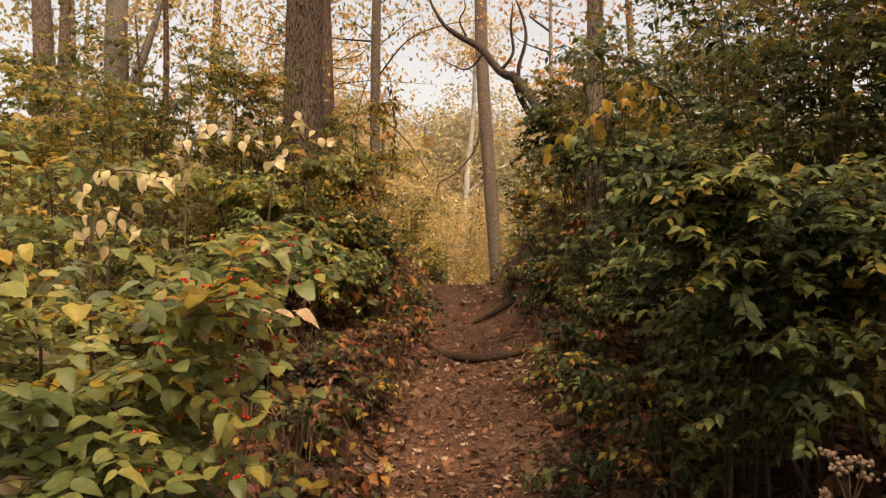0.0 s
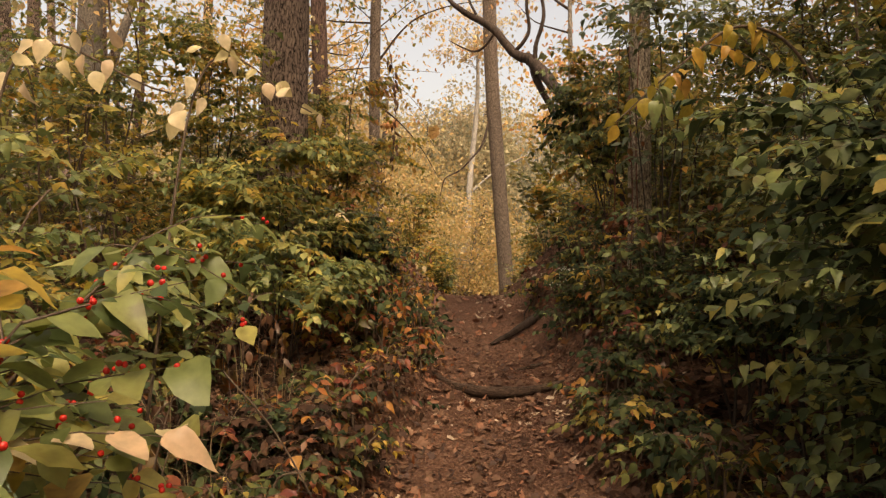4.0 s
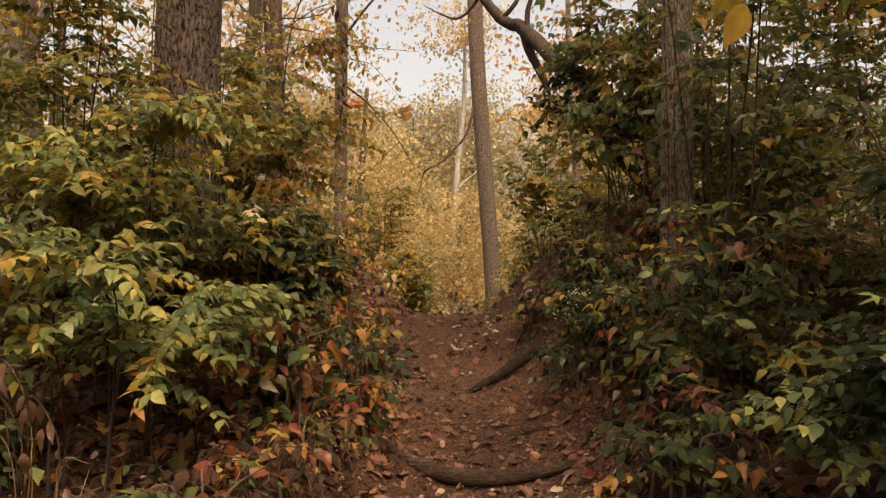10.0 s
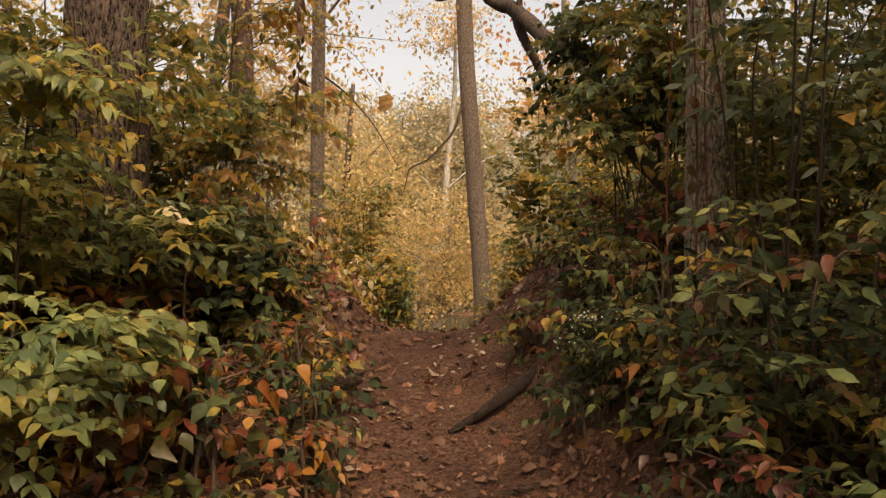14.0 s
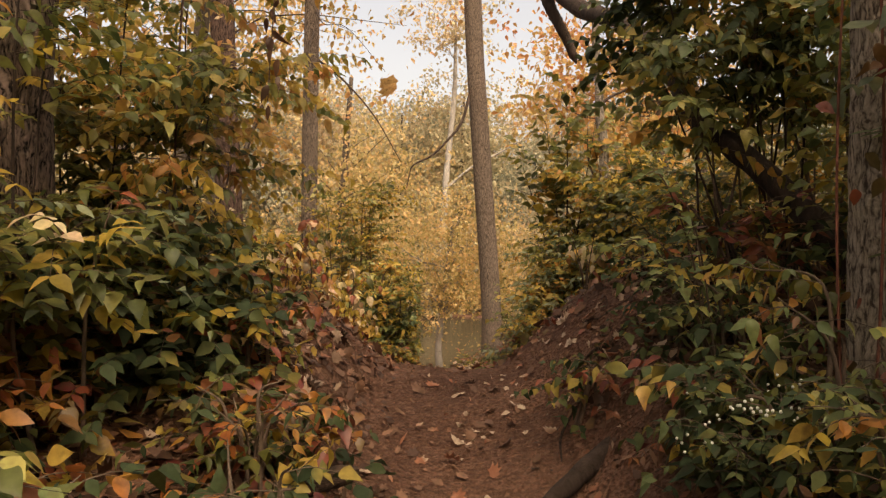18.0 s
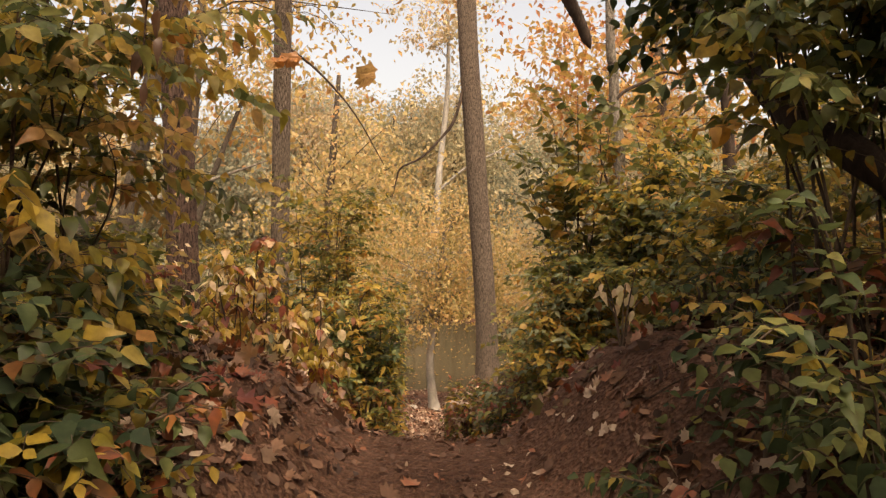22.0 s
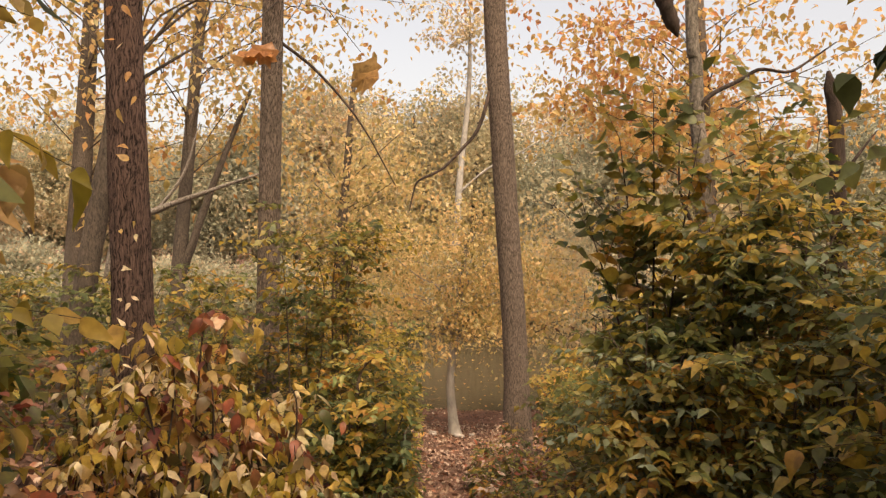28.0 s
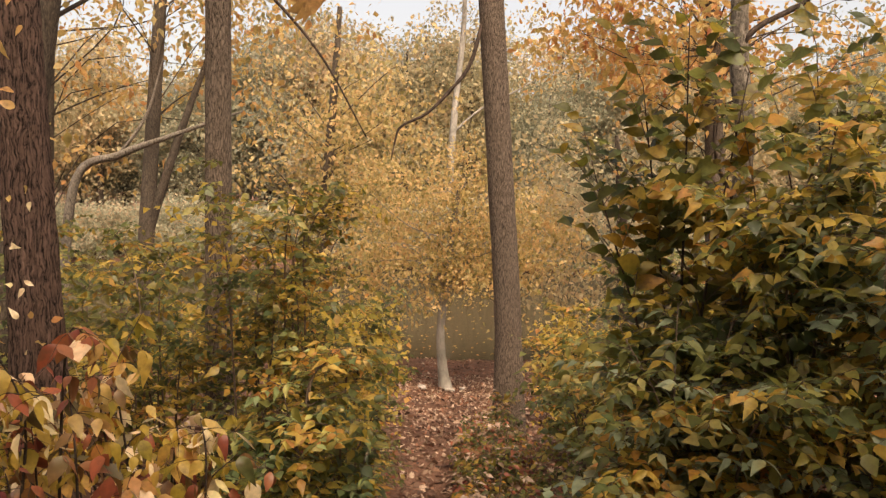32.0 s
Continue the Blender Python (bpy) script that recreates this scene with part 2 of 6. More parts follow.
def furrow_mat(name, dark, light, scale=24.0, stretch=0.26):
    """Bark in long uneven plates with deep dark furrows between them."""
    m, n, l, b = mat_new(name)
    co = n.new("ShaderNodeTexCoord")
    mp = n.new("ShaderNodeMapping")
    mp.inputs["Scale"].default_value = (scale, scale, scale * stretch)
    warp = n.new("ShaderNodeTexNoise")
    warp.inputs["Scale"].default_value, warp.inputs["Detail"].default_value = 9, 3
    l.new(co.outputs["Object"], warp.inputs["Vector"])
    shift = n.new("ShaderNodeVectorMath")
    shift.operation = "MULTIPLY_ADD"
    shift.inputs[1].default_value = (0.06, 0.06, 0.16)
    l.new(warp.outputs["Color"], shift.inputs[0])
    l.new(co.outputs["Object"], shift.inputs[2])
    l.new(shift.outputs[0], mp.inputs["Vector"])
    v = n.new("ShaderNodeTexVoronoi")
    v.feature = "DISTANCE_TO_EDGE"
    v.inputs["Scale"].default_value = 1.0
    l.new(mp.outputs["Vector"], v.inputs["Vector"])
    fine = n.new("ShaderNodeTexNoise")
    fine.inputs["Scale"].default_value, fine.inputs["Detail"].default_value, fine.inputs["Roughness"].default_value = 1.6, 6, 0.7
    l.new(mp.outputs["Vector"], fine.inputs["Vector"])
    hgt = n.new("ShaderNodeMath")
    hgt.operation = "MULTIPLY_ADD"
    hgt.inputs[1].default_value = 0.6
    l.new(v.outputs["Distance"], hgt.inputs[0])
    sc = n.new("ShaderNodeMath")
    sc.operation = "MULTIPLY"
    sc.inputs[1].default_value = 0.9
    l.new(fine.outputs["Fac"], sc.inputs[0])
    l.new(sc.outputs[0], hgt.inputs[2])
    r = ramp(n, [(0.4, dark), (0.52, tuple(0.6 * c for c in light)), (0.72, light)])
    l.new(hgt.outputs[0], r.inputs["Fac"])
    l.new(r.outputs["Color"], b.inputs["Base Color"])
    b.inputs["Roughness"].default_value = 0.95
    b.inputs["Specular IOR Level"].default_value = 0.15
    bump = n.new("ShaderNodeBump")
    bump.inputs["Strength"].default_value, bump.inputs["Distance"].default_value = 1.0, 0.03
    l.new(hgt.outputs[0], bump.inputs["Height"])
    l.new(bump.outputs["Normal"], b.inputs["Normal"])
    return m


BARK_OAK = furrow_mat("furrowed_bark", (0.012, 0.008, 0.007), (0.31, 0.225, 0.185), 56.0, 0.22)
BARK_SLENDER = furrow_mat("pale_furrowed_bark", (0.08, 0.058, 0.045), (0.55, 0.45, 0.36), 60.0, 0.26)
BARK_TALL = furrow_mat("grey_brown_furrowed_bark", (0.045, 0.033, 0.027), (0.235, 0.178, 0.142), 66.0, 0.17)
BARK_GREY = bark_mat("smooth_grey_brown_bark", (0.026, 0.021, 0.017), (0.145, 0.112, 0.088), 34.0, 0.3, 1.0)
BARK_DARK = bark_mat("dark_wet_bark", (0.018, 0.013, 0.01), (0.075, 0.05, 0.04), 12.0, 0.3, 0.8)
BARK_RED = furrow_mat("red_brown_bark", (0.012, 0.007, 0.006), (0.175, 0.11, 0.09), 58.0, 0.1)
BARK_FAR = bark_mat("pale_far_bark", (0.16, 0.14, 0.12), (0.34, 0.31, 0.27), 4.0, 0.4, 0.3)
TWIG = bark_mat("twig_bark", (0.06, 0.04, 0.03), (0.17, 0.12, 0.09), 30.0, 0.3, 0.4)
BARK_VINE = bark_mat("red_vine_bark", (0.10, 0.035, 0.025), (0.26, 0.10, 0.07), 30.0, 0.3, 0.4)
BARK_PALE = bark_mat("pale_grey_bark", (0.05, 0.041, 0.034), (0.30, 0.255, 0.215), 26.0, 0.5, 1.0)
LOGWOOD = bark_mat("worn_log_wood", (0.022, 0.014, 0.011), (0.115, 0.072, 0.052), 16.0, 5.0, 1.0)


def soil_mat():
    m, n, l, b = mat_new("trodden_soil")
    geo = n.new("ShaderNodeNewGeometry")
    big = n.new("ShaderNodeTexNoise")
    big.inputs["Scale"].default_value, big.inputs["Detail"].default_value = 1.6, 4
    fine = n.new("ShaderNodeTexNoise")
    fine.inputs["Scale"].default_value, fine.inputs["Detail"].default_value, fine.inputs["Roughness"].default_value = 38, 8, 0.7
    crumb = n.new("ShaderNodeTexVoronoi")
    crumb.inputs["Scale"].default_value = 60
    for q in (big, fine, crumb):
        l.new(geo.outputs["Position"], q.inputs["Vector"])
    r1 = ramp(n, [(0.3, (0.112, 0.056, 0.04)), (0.7, (0.222, 0.117, 0.081))])
    l.new(big.outputs["Fac"], r1.inputs["Fac"])
    r2 = ramp(n, [(0.3, (0.5, 0.5, 0.5)), (0.62, (1.1, 1.08, 1.05)), (0.8, (1.5, 1.45, 1.4))])
    l.new(fine.outputs["Fac"], r2.inputs["Fac"])
    mul = n.new("ShaderNodeMix")
    mul.data_type, mul.blend_type = "RGBA", "MULTIPLY"
    mul.inputs["Factor"].default_value = 1.0
    l.new(r1.outputs["Color"], mul.inputs["A"])
    l.new(r2.outputs["Color"], mul.inputs["B"])
    l.new(mul.outputs["Result"], b.inputs["Base Color"])
    b.inputs["Roughness"].default_value = 0.95
    b.inputs["Specular IOR Level"].default_value = 0.15
    hsum = n.new("ShaderNodeMath")
    hsum.operation = "ADD"
    l.new(fine.outputs["Fac"], hsum.inputs[0])
    l.new(crumb.outputs["Distance"], hsum.inputs[1])
    bump = n.new("ShaderNodeBump")
    bump.inputs["Strength"].default_value, bump.inputs["Distance"].default_value = 0.9, 0.035
    l.new(hsum.outputs[0], bump.inputs["Height"])
    l.new(bump.outputs["Normal"], b.inputs["Normal"])
    return m


def water_mat():
    m, n, l, b = mat_new("brown_river_water")
    b.inputs["Base Color"].default_value = (0.05, 0.037, 0.021, 1)
    b.inputs["Roughness"].default_value = 0.03
    b.inputs["IOR"].default_value = 1.07
    geo = n.new("ShaderNodeNewGeometry")
    mp = n.new("ShaderNodeMapping")
    mp.inputs["Scale"].default_value = (0.9, 3.6, 1)
    l.new(geo.outputs["Position"], mp.inputs["Vector"])
    t = n.new("ShaderNodeTexNoise")
    t.inputs["Scale"].default_value, t.inputs["Detail"].default_value = 1.6, 4
    l.new(mp.outputs["Vector"], t.inputs["Vector"])
    bump = n.new("ShaderNodeBump")
    bump.inputs["Strength"].default_value, bump.inputs["Distance"].default_value = 0.12, 0.05
    l.new(t.outputs["Fac"], bump.inputs["Height"])
    l.new(bump.outputs["Normal"], b.inputs["Normal"])
    return m


SOIL, WATER = soil_mat(), water_mat()


def plain(name, col, rough=0.5):
    m, n, l, b = mat_new(name)
    t = n.new("ShaderNodeTexNoise")
    t.inputs["Scale"].default_value = 40
    r = ramp(n, [(0.3, tuple(c * 0.75 for c in col)), (0.7, tuple(min(1, c * 1.2) for c in col))])
    l.new(t.outputs["Fac"], r.inputs["Fac"])
    l.new(r.outputs["Color"], b.inputs["Base Color"])
    b.inputs["Roughness"].default_value = rough
    return m


BERRY = plain("red_berry", (0.55, 0.02, 0.015), 0.25)
PETAL = plain("white_petal", (0.6, 0.6, 0.55), 0.7)
SEED = plain("dry_seed_head", (0.32, 0.21, 0.15), 0.9)


# ---- mesh helpers ----
def mesh_from(name, verts, faces, mat, smooth=False):
    me = bpy.data.meshes.new(name)
    verts = np.asarray(verts, np.float32)
    faces = np.asarray(faces, np.int32)
    k = faces.shape[1]
    me.vertices.add(len(verts))
    me.vertices.foreach_set("co", verts.ravel())
    me.loops.add(faces.size)
    me.loops.foreach_set("vertex_index", faces.ravel())
    me.polygons.add(len(faces))
    me.polygons.foreach_set("loop_start", np.arange(0, faces.size, k, dtype=np.int32))
    me.polygons.foreach_set("loop_total", np.full(len(faces), k, np.int32))
    me.polygons.foreach_set("use_smooth", np.full(len(faces), smooth))
    me.materials.append(mat)
    me.update(calc_edges=True)
    return me


def child(name, me, parent, label=""):
    ob = new(name, me)
    ob.parent = parent
    if label:
        ob["label"] = label
    return ob


def thing(name, x, y, z, label, category, group="", kind=""):
    ob = new(name)
    ob.empty_display_size = 0.1
    ob.location = (x, y, z)
    return tagged(ob, label, category, group, kind)


def smooth_line(pts, n):
    """n points along a smooth curve through pts."""
    p = np.asarray(pts, float)
    if len(p) == 2:
        return p[0] + (p[1] - p[0]) * np.linspace(0, 1, n)[:, None]
    q = np.vstack([2 * p[0] - p[1], p, 2 * p[-1] - p[-2]])
    out = []
    for s in np.linspace(0, len(p) - 1, n):
        i = min(int(s), len(p) - 2)
        u = s - i
        a, b, c, d = q[i], q[i + 1], q[i + 2], q[i + 3]
        out.append(0.5 * (2 * b + (c - a) * u + (2 * a - 5 * b + 4 * c - d) * u * u + (3 * b - a - 3 * c + d) * u ** 3))
    return np.array(out)


def tube_arrays(pts, radii, sides=6, rough=0.0, ridges=0, r=rng):
    """Vertices and quads of a tapered tube along pts, closed to a point at its end."""
    pts = np.asarray(pts, float)
    n = len(pts)
    radii = np.interp(np.linspace(0, 1, n), np.linspace(0, 1, len(radii)), radii)
    tang = np.gradient(pts, axis=0)
    tang /= np.linalg.norm(tang, axis=1)[:, None] + 1e-9
    ref = np.array([0.31, 0.95, 0.05]) if abs(tang[0][2]) > 0.5 else np.array([0.05, 0.1, 1.0])
    u = np.cross(tang, ref)
    u /= np.linalg.norm(u, axis=1)[:, None] + 1e-9
    v = np.cross(tang, u)
    a = np.linspace(0, 2 * np.pi, sides, endpoint=False)
    rr = radii[:, None] * np.ones(sides)
    if rough:
        rr = rr * (1 + rough * r.normal(size=(n, sides)))
    if ridges:
        run = np.cumsum(np.r_[0, np.linalg.norm(np.diff(pts, axis=0), axis=1)])
        ph = r.uniform(0, 6.28, 4)
        wob = 0.5 * np.sin(run[:, None] * 3.1 + ph[0]) + 0.35 * np.sin(run[:, None] * 7.7 + ph[1] + a[None] * 2)
        f = np.abs(np.sin(a[None] * ridges / 2 + wob * 1.4)) ** 0.6
        br = 0.5 + 0.5 * np.sin(run[:, None] * 17 + 5 * np.sin(a[None] * 3 + ph[2]) + ph[3])
        rr = rr * (0.93 + 0.10 * f * (0.7 + 0.3 * br)) 
    verts = pts[:, None] + rr[..., None] * (np.cos(a)[None, :, None] * u[:, None] + np.sin(a)[None, :, None] * v[:, None])
    i = np.arange(n - 1)[:, None] * sides
    j = np.arange(sides)[None]
    k = (j + 1) % sides
    faces = np.stack([i + j, i + k, i + sides + k, i + sides + j], -1).reshape(-1, 4)
    return verts.reshape(-1, 3), faces


def tubes_mesh(name, tubes, mat, smooth=True):
    vs, fs, off = [], [], 0
    for v, f in tubes:
        vs.append(v)
        fs.append(f + off)
        off += len(v)
    return mesh_from(name, np.vstack(vs), np.vstack(fs), mat, smooth)


# leaf outlines: u along the midrib, v across, w out of the leaf
def ovate(width=0.265, droop=0.22, fold=0.18):
    mid = [(0, 0), (0.5, 0), (1.0, 0)]
    side = [(0.16, 0.62), (0.4, 1.0), (0.72, 0.5)]
    pts = [(u, 0, -droop * u * u) for u, _ in mid]
    for s in (1, -1):
        pts += [(u, s * v * width, -droop * u * u + fold * v * width) for u, v in side]
    tri = [(0, 1, 3), (1, 4, 3), (1, 5, 4), (1, 2, 5), (0, 6, 1), (1, 6, 7), (1, 7, 8), (1, 8, 2)]
    return np.array(pts), np.array(tri)


def diamond(width=0.3, droop=0.2, fold=0.15):
    pts = [(0, 0, 0), (0.5, 0, -droop * 0.25), (1, 0, -droop), (0.42, width, fold * width), (0.42, -width, fold * width)]
    return np.array(pts), np.array([(0, 1, 3), (1, 2, 3), (0, 4, 1), (1, 4, 2)])


def lobed(curl=0.5):
    """A maple or sycamore leaf with five pointed lobes."""
    ang = np.radians([180, 128, 100, 72, 52, 33, 14, 0, -14, -33, -52, -72, -100, -128])
    rad = np.array([0.24, 0.5, 0.44, 0.62, 0.46, 0.68, 0.48, 0.76, 0.48, 0.68, 0.46, 0.62, 0.44, 0.5])
    pts = [(0.45, 0, 0.04)] + [(0.45 + 0.72 * q * math.cos(t), 0.8 * q * math.sin(t), curl * (q * q - 0.3) * (0.4 + abs(math.sin(t)))) for t, q in zip(ang, rad)]
    n = len(ang)
    return np.array(pts), np.array([(0, 1 + i, 1 + (i + 1) % n) for i in range(n)])


def kite(width=0.34):
    return np.array([(0, 0, 0), (0.45, width, 0.06), (1, 0, -0.15), (0.45, -width, 0.06)]), np.array([(0, 2, 1), (0, 3, 2)])


KITE = kite()
def round_leaf(width=0.3, droop=0.25, fold=0.22, side=((0.08, 0.5), (0.28, 0.97), (0.54, 0.88), (0.8, 0.36))):
    """A leaf outline fine enough for the plants beside the camera."""
    us = [0, 0.3, 0.62, 1.0]
    pts = [(u, 0, -droop * u * u) for u in us]
    for s in (1, -1):
        pts += [(u, s * v * width, -droop * u * u + fold * v * width) for u, v in side]
    tri = [(0, 1, 4), (1, 5, 4), (1, 2, 5), (2, 6, 5), (2, 3, 7), (2, 7, 6), (0, 8, 1), (1, 8, 9), (1, 9, 2), (2, 9, 10), (2, 11, 3), (2, 10, 11)]
    return np.array(pts), np.array(tri)


ROUND = round_leaf()
BROAD = round_leaf(0.33, 0.2, 0.16, ((0.03, 0.45), (0.22, 0.96), (0.54, 0.94), (0.82, 0.48)))
TIDY = dict(jitter=0.22, loose=0.24, flat=1.3)
OVATE, OVATE_WIDE, SLIM, DIAMOND, LOBED = ovate(), ovate(0.32, 0.3, 0.25), ovate(0.19, 0.25, 0.15), diamond(), lobed()


def leaves_arrays(pos, tip, nrm, size, shape, r=rng, curl=0.5):
    pts, tri = shape
    n = len(pos)
    tip = tip / (np.linalg.norm(tip, axis=1)[:, None] + 1e-9)
    side = np.cross(nrm, tip)
    side /= np.linalg.norm(side, axis=1)[:, None] + 1e-9
    up = np.cross(tip, side)
    w = 1 + curl * r.normal(size=(n, 1))
    wide = 1 + 0.15 * r.normal(size=(n, 1))
    s = size[:, None]
    rise = pts[None, :, 2] * w + 0.55 * r.normal(size=(n, 1)) * pts[None, :, 0] * pts[None, :, 1] + 0.22 * r.normal(size=(n, 1)) * pts[None, :, 0] ** 2
    co = pos[:, None] + (pts[None, :, 0] * s)[..., None] * tip[:, None] + (pts[None, :, 1] * s * wide)[..., None] * side[:, None] + (rise * s)[..., None] * up[:, None]
    fc = tri[None] + (np.arange(n) * len(pts))[:, None, None]
    return co.reshape(-1, 3), fc.reshape(-1, 3)


def leaves_mesh(name, sets, mat):
    vs, fs, off = [], [], 0
    for v, f in sets:
        vs.append(v)
        fs.append(f + off)
        off += len(v)
    return mesh_from(name, np.vstack(vs), np.vstack(fs), mat, True)


# ---- the lie of the land ----
def step01(s):
    s = np.clip(s, 0, 1)
    return s * s * (3 - 2 * s)


PATH_Y = [-40, -3, 0, 2, 3, 4, 4.7, 5.5, 6.5, 7.2, 7.9, 9, 11, 14.6, 19, 24, 27.5, 29, 52, 55, 62, 90, 900]
PATH_Z = [-0.6, -0.2, -0.06, 0.1, 0.24, 0.46, 0.63, 0.81, 1.06, 1.11, 0.93, 0.55, 0.1, -0.48, -1.35, -2.05, -2.25, -2.7, -2.8, -2.1, -1.6, -0.8, 6.0]


def path_x(y):
    return np.interp(y, [-40, 0, 2.5, 4.7, 7.2, 9, 11, 15, 24], [0.3, 0.12, 0.06, 0.16, 0.0, 0.03, -0.08, -0.05, 0.1])


def path_z(y):
    k = np.array([-0.3, -0.15, 0, 0.15, 0.3])
    return np.mean([np.interp(np.asarray(y) + d, PATH_Y, PATH_Z) for d in k], axis=0)


def half_width(y):
    return np.interp(y, [-4, 2.5, 4.7, 6, 7.2, 8.5, 10, 15, 24, 26], [0.55, 0.42, 0.32, 0.30, 0.27, 0.25, 0.25, 0.3, 0.5, 1.5])


def bank(y, right):
    if right:
        return np.interp(y, [-4, 0, 2, 4, 5.5, 6.8, 8, 9.5, 12, 16, 26, 28], [0.1, 0.12, 0.22, 0.36, 0.46, 0.42, 0.30, 0.2, 0.15, 0.12, 0.1, 0])
    return np.interp(y, [-4, 0, 2, 4, 5.5, 6.8, 8, 9.5, 12, 16, 26, 28], [0.1, 0.12, 0.2, 0.30, 0.32, 0.30, 0.30, 0.3, 0.2, 0.15, 0.1, 0])


def wobble(x, y):
    return (0.022 * np.sin(3.1 * x + 1.7 * y) * np.sin(2.3 * y - 1.1 * x) + 0.012 * np.sin(9.7 * x - 4.1 * y + 1) * np.sin(7.9 * y + 3 * x) + 0.005 * np.sin(27 * x + 11 * y) * np.sin(23 * y - 15 * x))


def ground_z(x, y):
    x, y = np.asarray(x, float), np.asarray(y, float)
    d = x - path_x(y)
    out = np.abs(d) - half_width(y)
    h = np.where(d > 0, bank(y, True), bank(y, False))
    z = path_z(y) + h * step01(out / np.where(d > 0, 0.5, np.interp(y, [2, 3.5, 6, 7.5], [0.5, 0.36, 0.36, 0.5])))
    z = z + np.clip(out - 0.4, 0, 8) * 0.06 * np.interp(y, [0, 10, 16], [1, 1, 0.2])
    z = z + 0.035 * np.clip(d / 0.35, -1, 1) ** 2
    return z + wobble(x, y) * np.interp(y, [27, 29, 54, 56], [1, 0, 0, 1]) * np.where(out < 0, 0.6, 1.2)


def lines(*spans):
    out = []
    for a, b, n in spans:
        out += list(np.linspace(a, b, n, endpoint=False))
    return np.array(out + [spans[-1][1]])


gx = lines((-900, -60, 10), (-60, -8, 16), (-8, -2, 24), (-2, 2, 110), (2, 8, 24), (8, 60, 16), (60, 900, 10))
gy = lines((-300, -20, 8), (-20, -2, 24), (-2, 1.5, 40), (1.5, 9, 190), (9, 16, 80), (16, 30, 70), (30, 60, 30), (60, 900, 16))
GX, GY = np.meshgrid(gx, gy)
gv = np.stack([GX, GY, ground_z(GX, GY)], -1).reshape(-1, 3)
gi = (np.arange(len(gy) - 1)[:, None] * len(gx) + np.arange(len(gx) - 1)[None]).ravel()
ground = new("ground", mesh_from("ground", gv, np.stack([gi, gi + 1, gi + 1 + len(gx), gi + len(gx)], -1), SOIL, True))
tagged(ground, "reddish-brown trodden soil of a sunken woodland trail with earth banks", "ground", kind="structure")
wx, wy = np.meshgrid(np.linspace(-400, 400, 9), np.linspace(26.5, 56.5, 5))
wi = (np.arange(4)[:, None] * 9 + np.arange(8)[None]).ravel()
river = new("water", mesh_from("water", np.stack([wx, wy, np.full(wx.shape, -2.32)], -1).reshape(-1, 3), np.stack([wi, wi + 1, wi + 10, wi + 9], -1), WATER, True))
tagged(river, "still brown river water reflecting autumn trees", "river", kind="structure")


# ---- plants ----
def spray_leaves(line, size, r, pair=0.65, start=0.15, flat=0.7, jitter=0.35, lift=0.0, loose=0.35):
    """Opposite leaves along a twig, lying in a loose flat spray."""
    seg = np.linalg.norm(np.diff(line, axis=0), axis=1)
    run = np.r_[0, np.cumsum(seg)]
    n = max(2, int(run[-1] * (1 - start) / (size * pair)))
    s = np.repeat(np.linspace(start, 1, n), 2) * run[-1]
    pos = np.stack([np.interp(s, run, line[:, k]) for k in range(3)], -1)
    d = line[-1] - line[0]
    d = d / (np.linalg.norm(d) + 1e-9)
    lat = np.cross(d, (0, 0, 1.0))
    lat = lat / (np.linalg.norm(lat) + 1e-9)
    sign = np.where(np.arange(2 * n) % 2, 1.0, -1.0)[:, None]
    tip = sign * lat * 0.9 + d * 0.55 + r.normal(size=(2 * n, 3)) * jitter + np.array([0, 0, -0.25 + lift])
    nrm = np.array([0, 0, 1.0]) * flat + r.normal(size=(2 * n, 3)) * loose + np.array([0, -0.25, 0])
    sz = size * r.uniform(0.5, 1.25, 2 * n)
    return pos, tip, nrm, sz


UNIT = {}


def fine_leaf(width, droop, fold):
    """A smooth leaf with a crease along the midrib and a drawn-out tip."""
    us = np.array([0, 0.06, 0.16, 0.3, 0.45, 0.6, 0.74, 0.86, 0.94, 1.0])
    ws = np.array([0, 0.42, 0.8, 1.0, 0.97, 0.78, 0.5, 0.24, 0.09, 0]) * width
    pts, tri = [], []
    for u, w in zip(us, ws):
        for sd in (-1, -0.5, 0, 0.5, 1):
            z = -droop * u * u + fold * w * abs(sd) * 1.1 - 0.5 * fold * w * sd * sd + 0.018 * math.sin(u * 15 + sd * 2.5) * abs(sd)
            pts.append((u, w * sd, z))
    for i in range(len(us) - 1):
        for j in range(4):
            a = i * 5 + j
            if i > 0:
                tri.append((a, a + 1, a + 6))
            tri.append((a, a + 6, a + 5))
    return np.array(pts), np.array(tri)



def leaf_unit(mt, shape, k):
    """One leaf of unit length, shared by all single leaves of that kind."""
    key = (mt.name, id(shape), k)
    if key not in UNIT:
        pts, tri = shape
        if len(pts) in (9, 12):
            pts, tri = fine_leaf(abs(pts[:, 1]).max(), -pts[:, 2].min(), 0.3)
        pts = pts.copy()
        u, v = pts[:, 0].copy(), pts[:, 1].copy()
        pts[:, 2] = pts[:, 2] * (0.5, 1.0, 1.6, 0.8, 2.0)[k] + (0.5, -0.6, 0.9, -1.0, 0.2)[k] * u * v + (0.0, -0.15, 0.2, 0.1, -0.3)[k] * u * u
        pts[:, 1] = v * (1.0, 0.82, 1.14, 0.7, 0.95)[k] + (0.0, 0.1, -0.08, -0.14, 0.16)[k] * u * u
        UNIT[key] = mesh_from("leaf", pts, tri, mt, True)
    return UNIT[key]


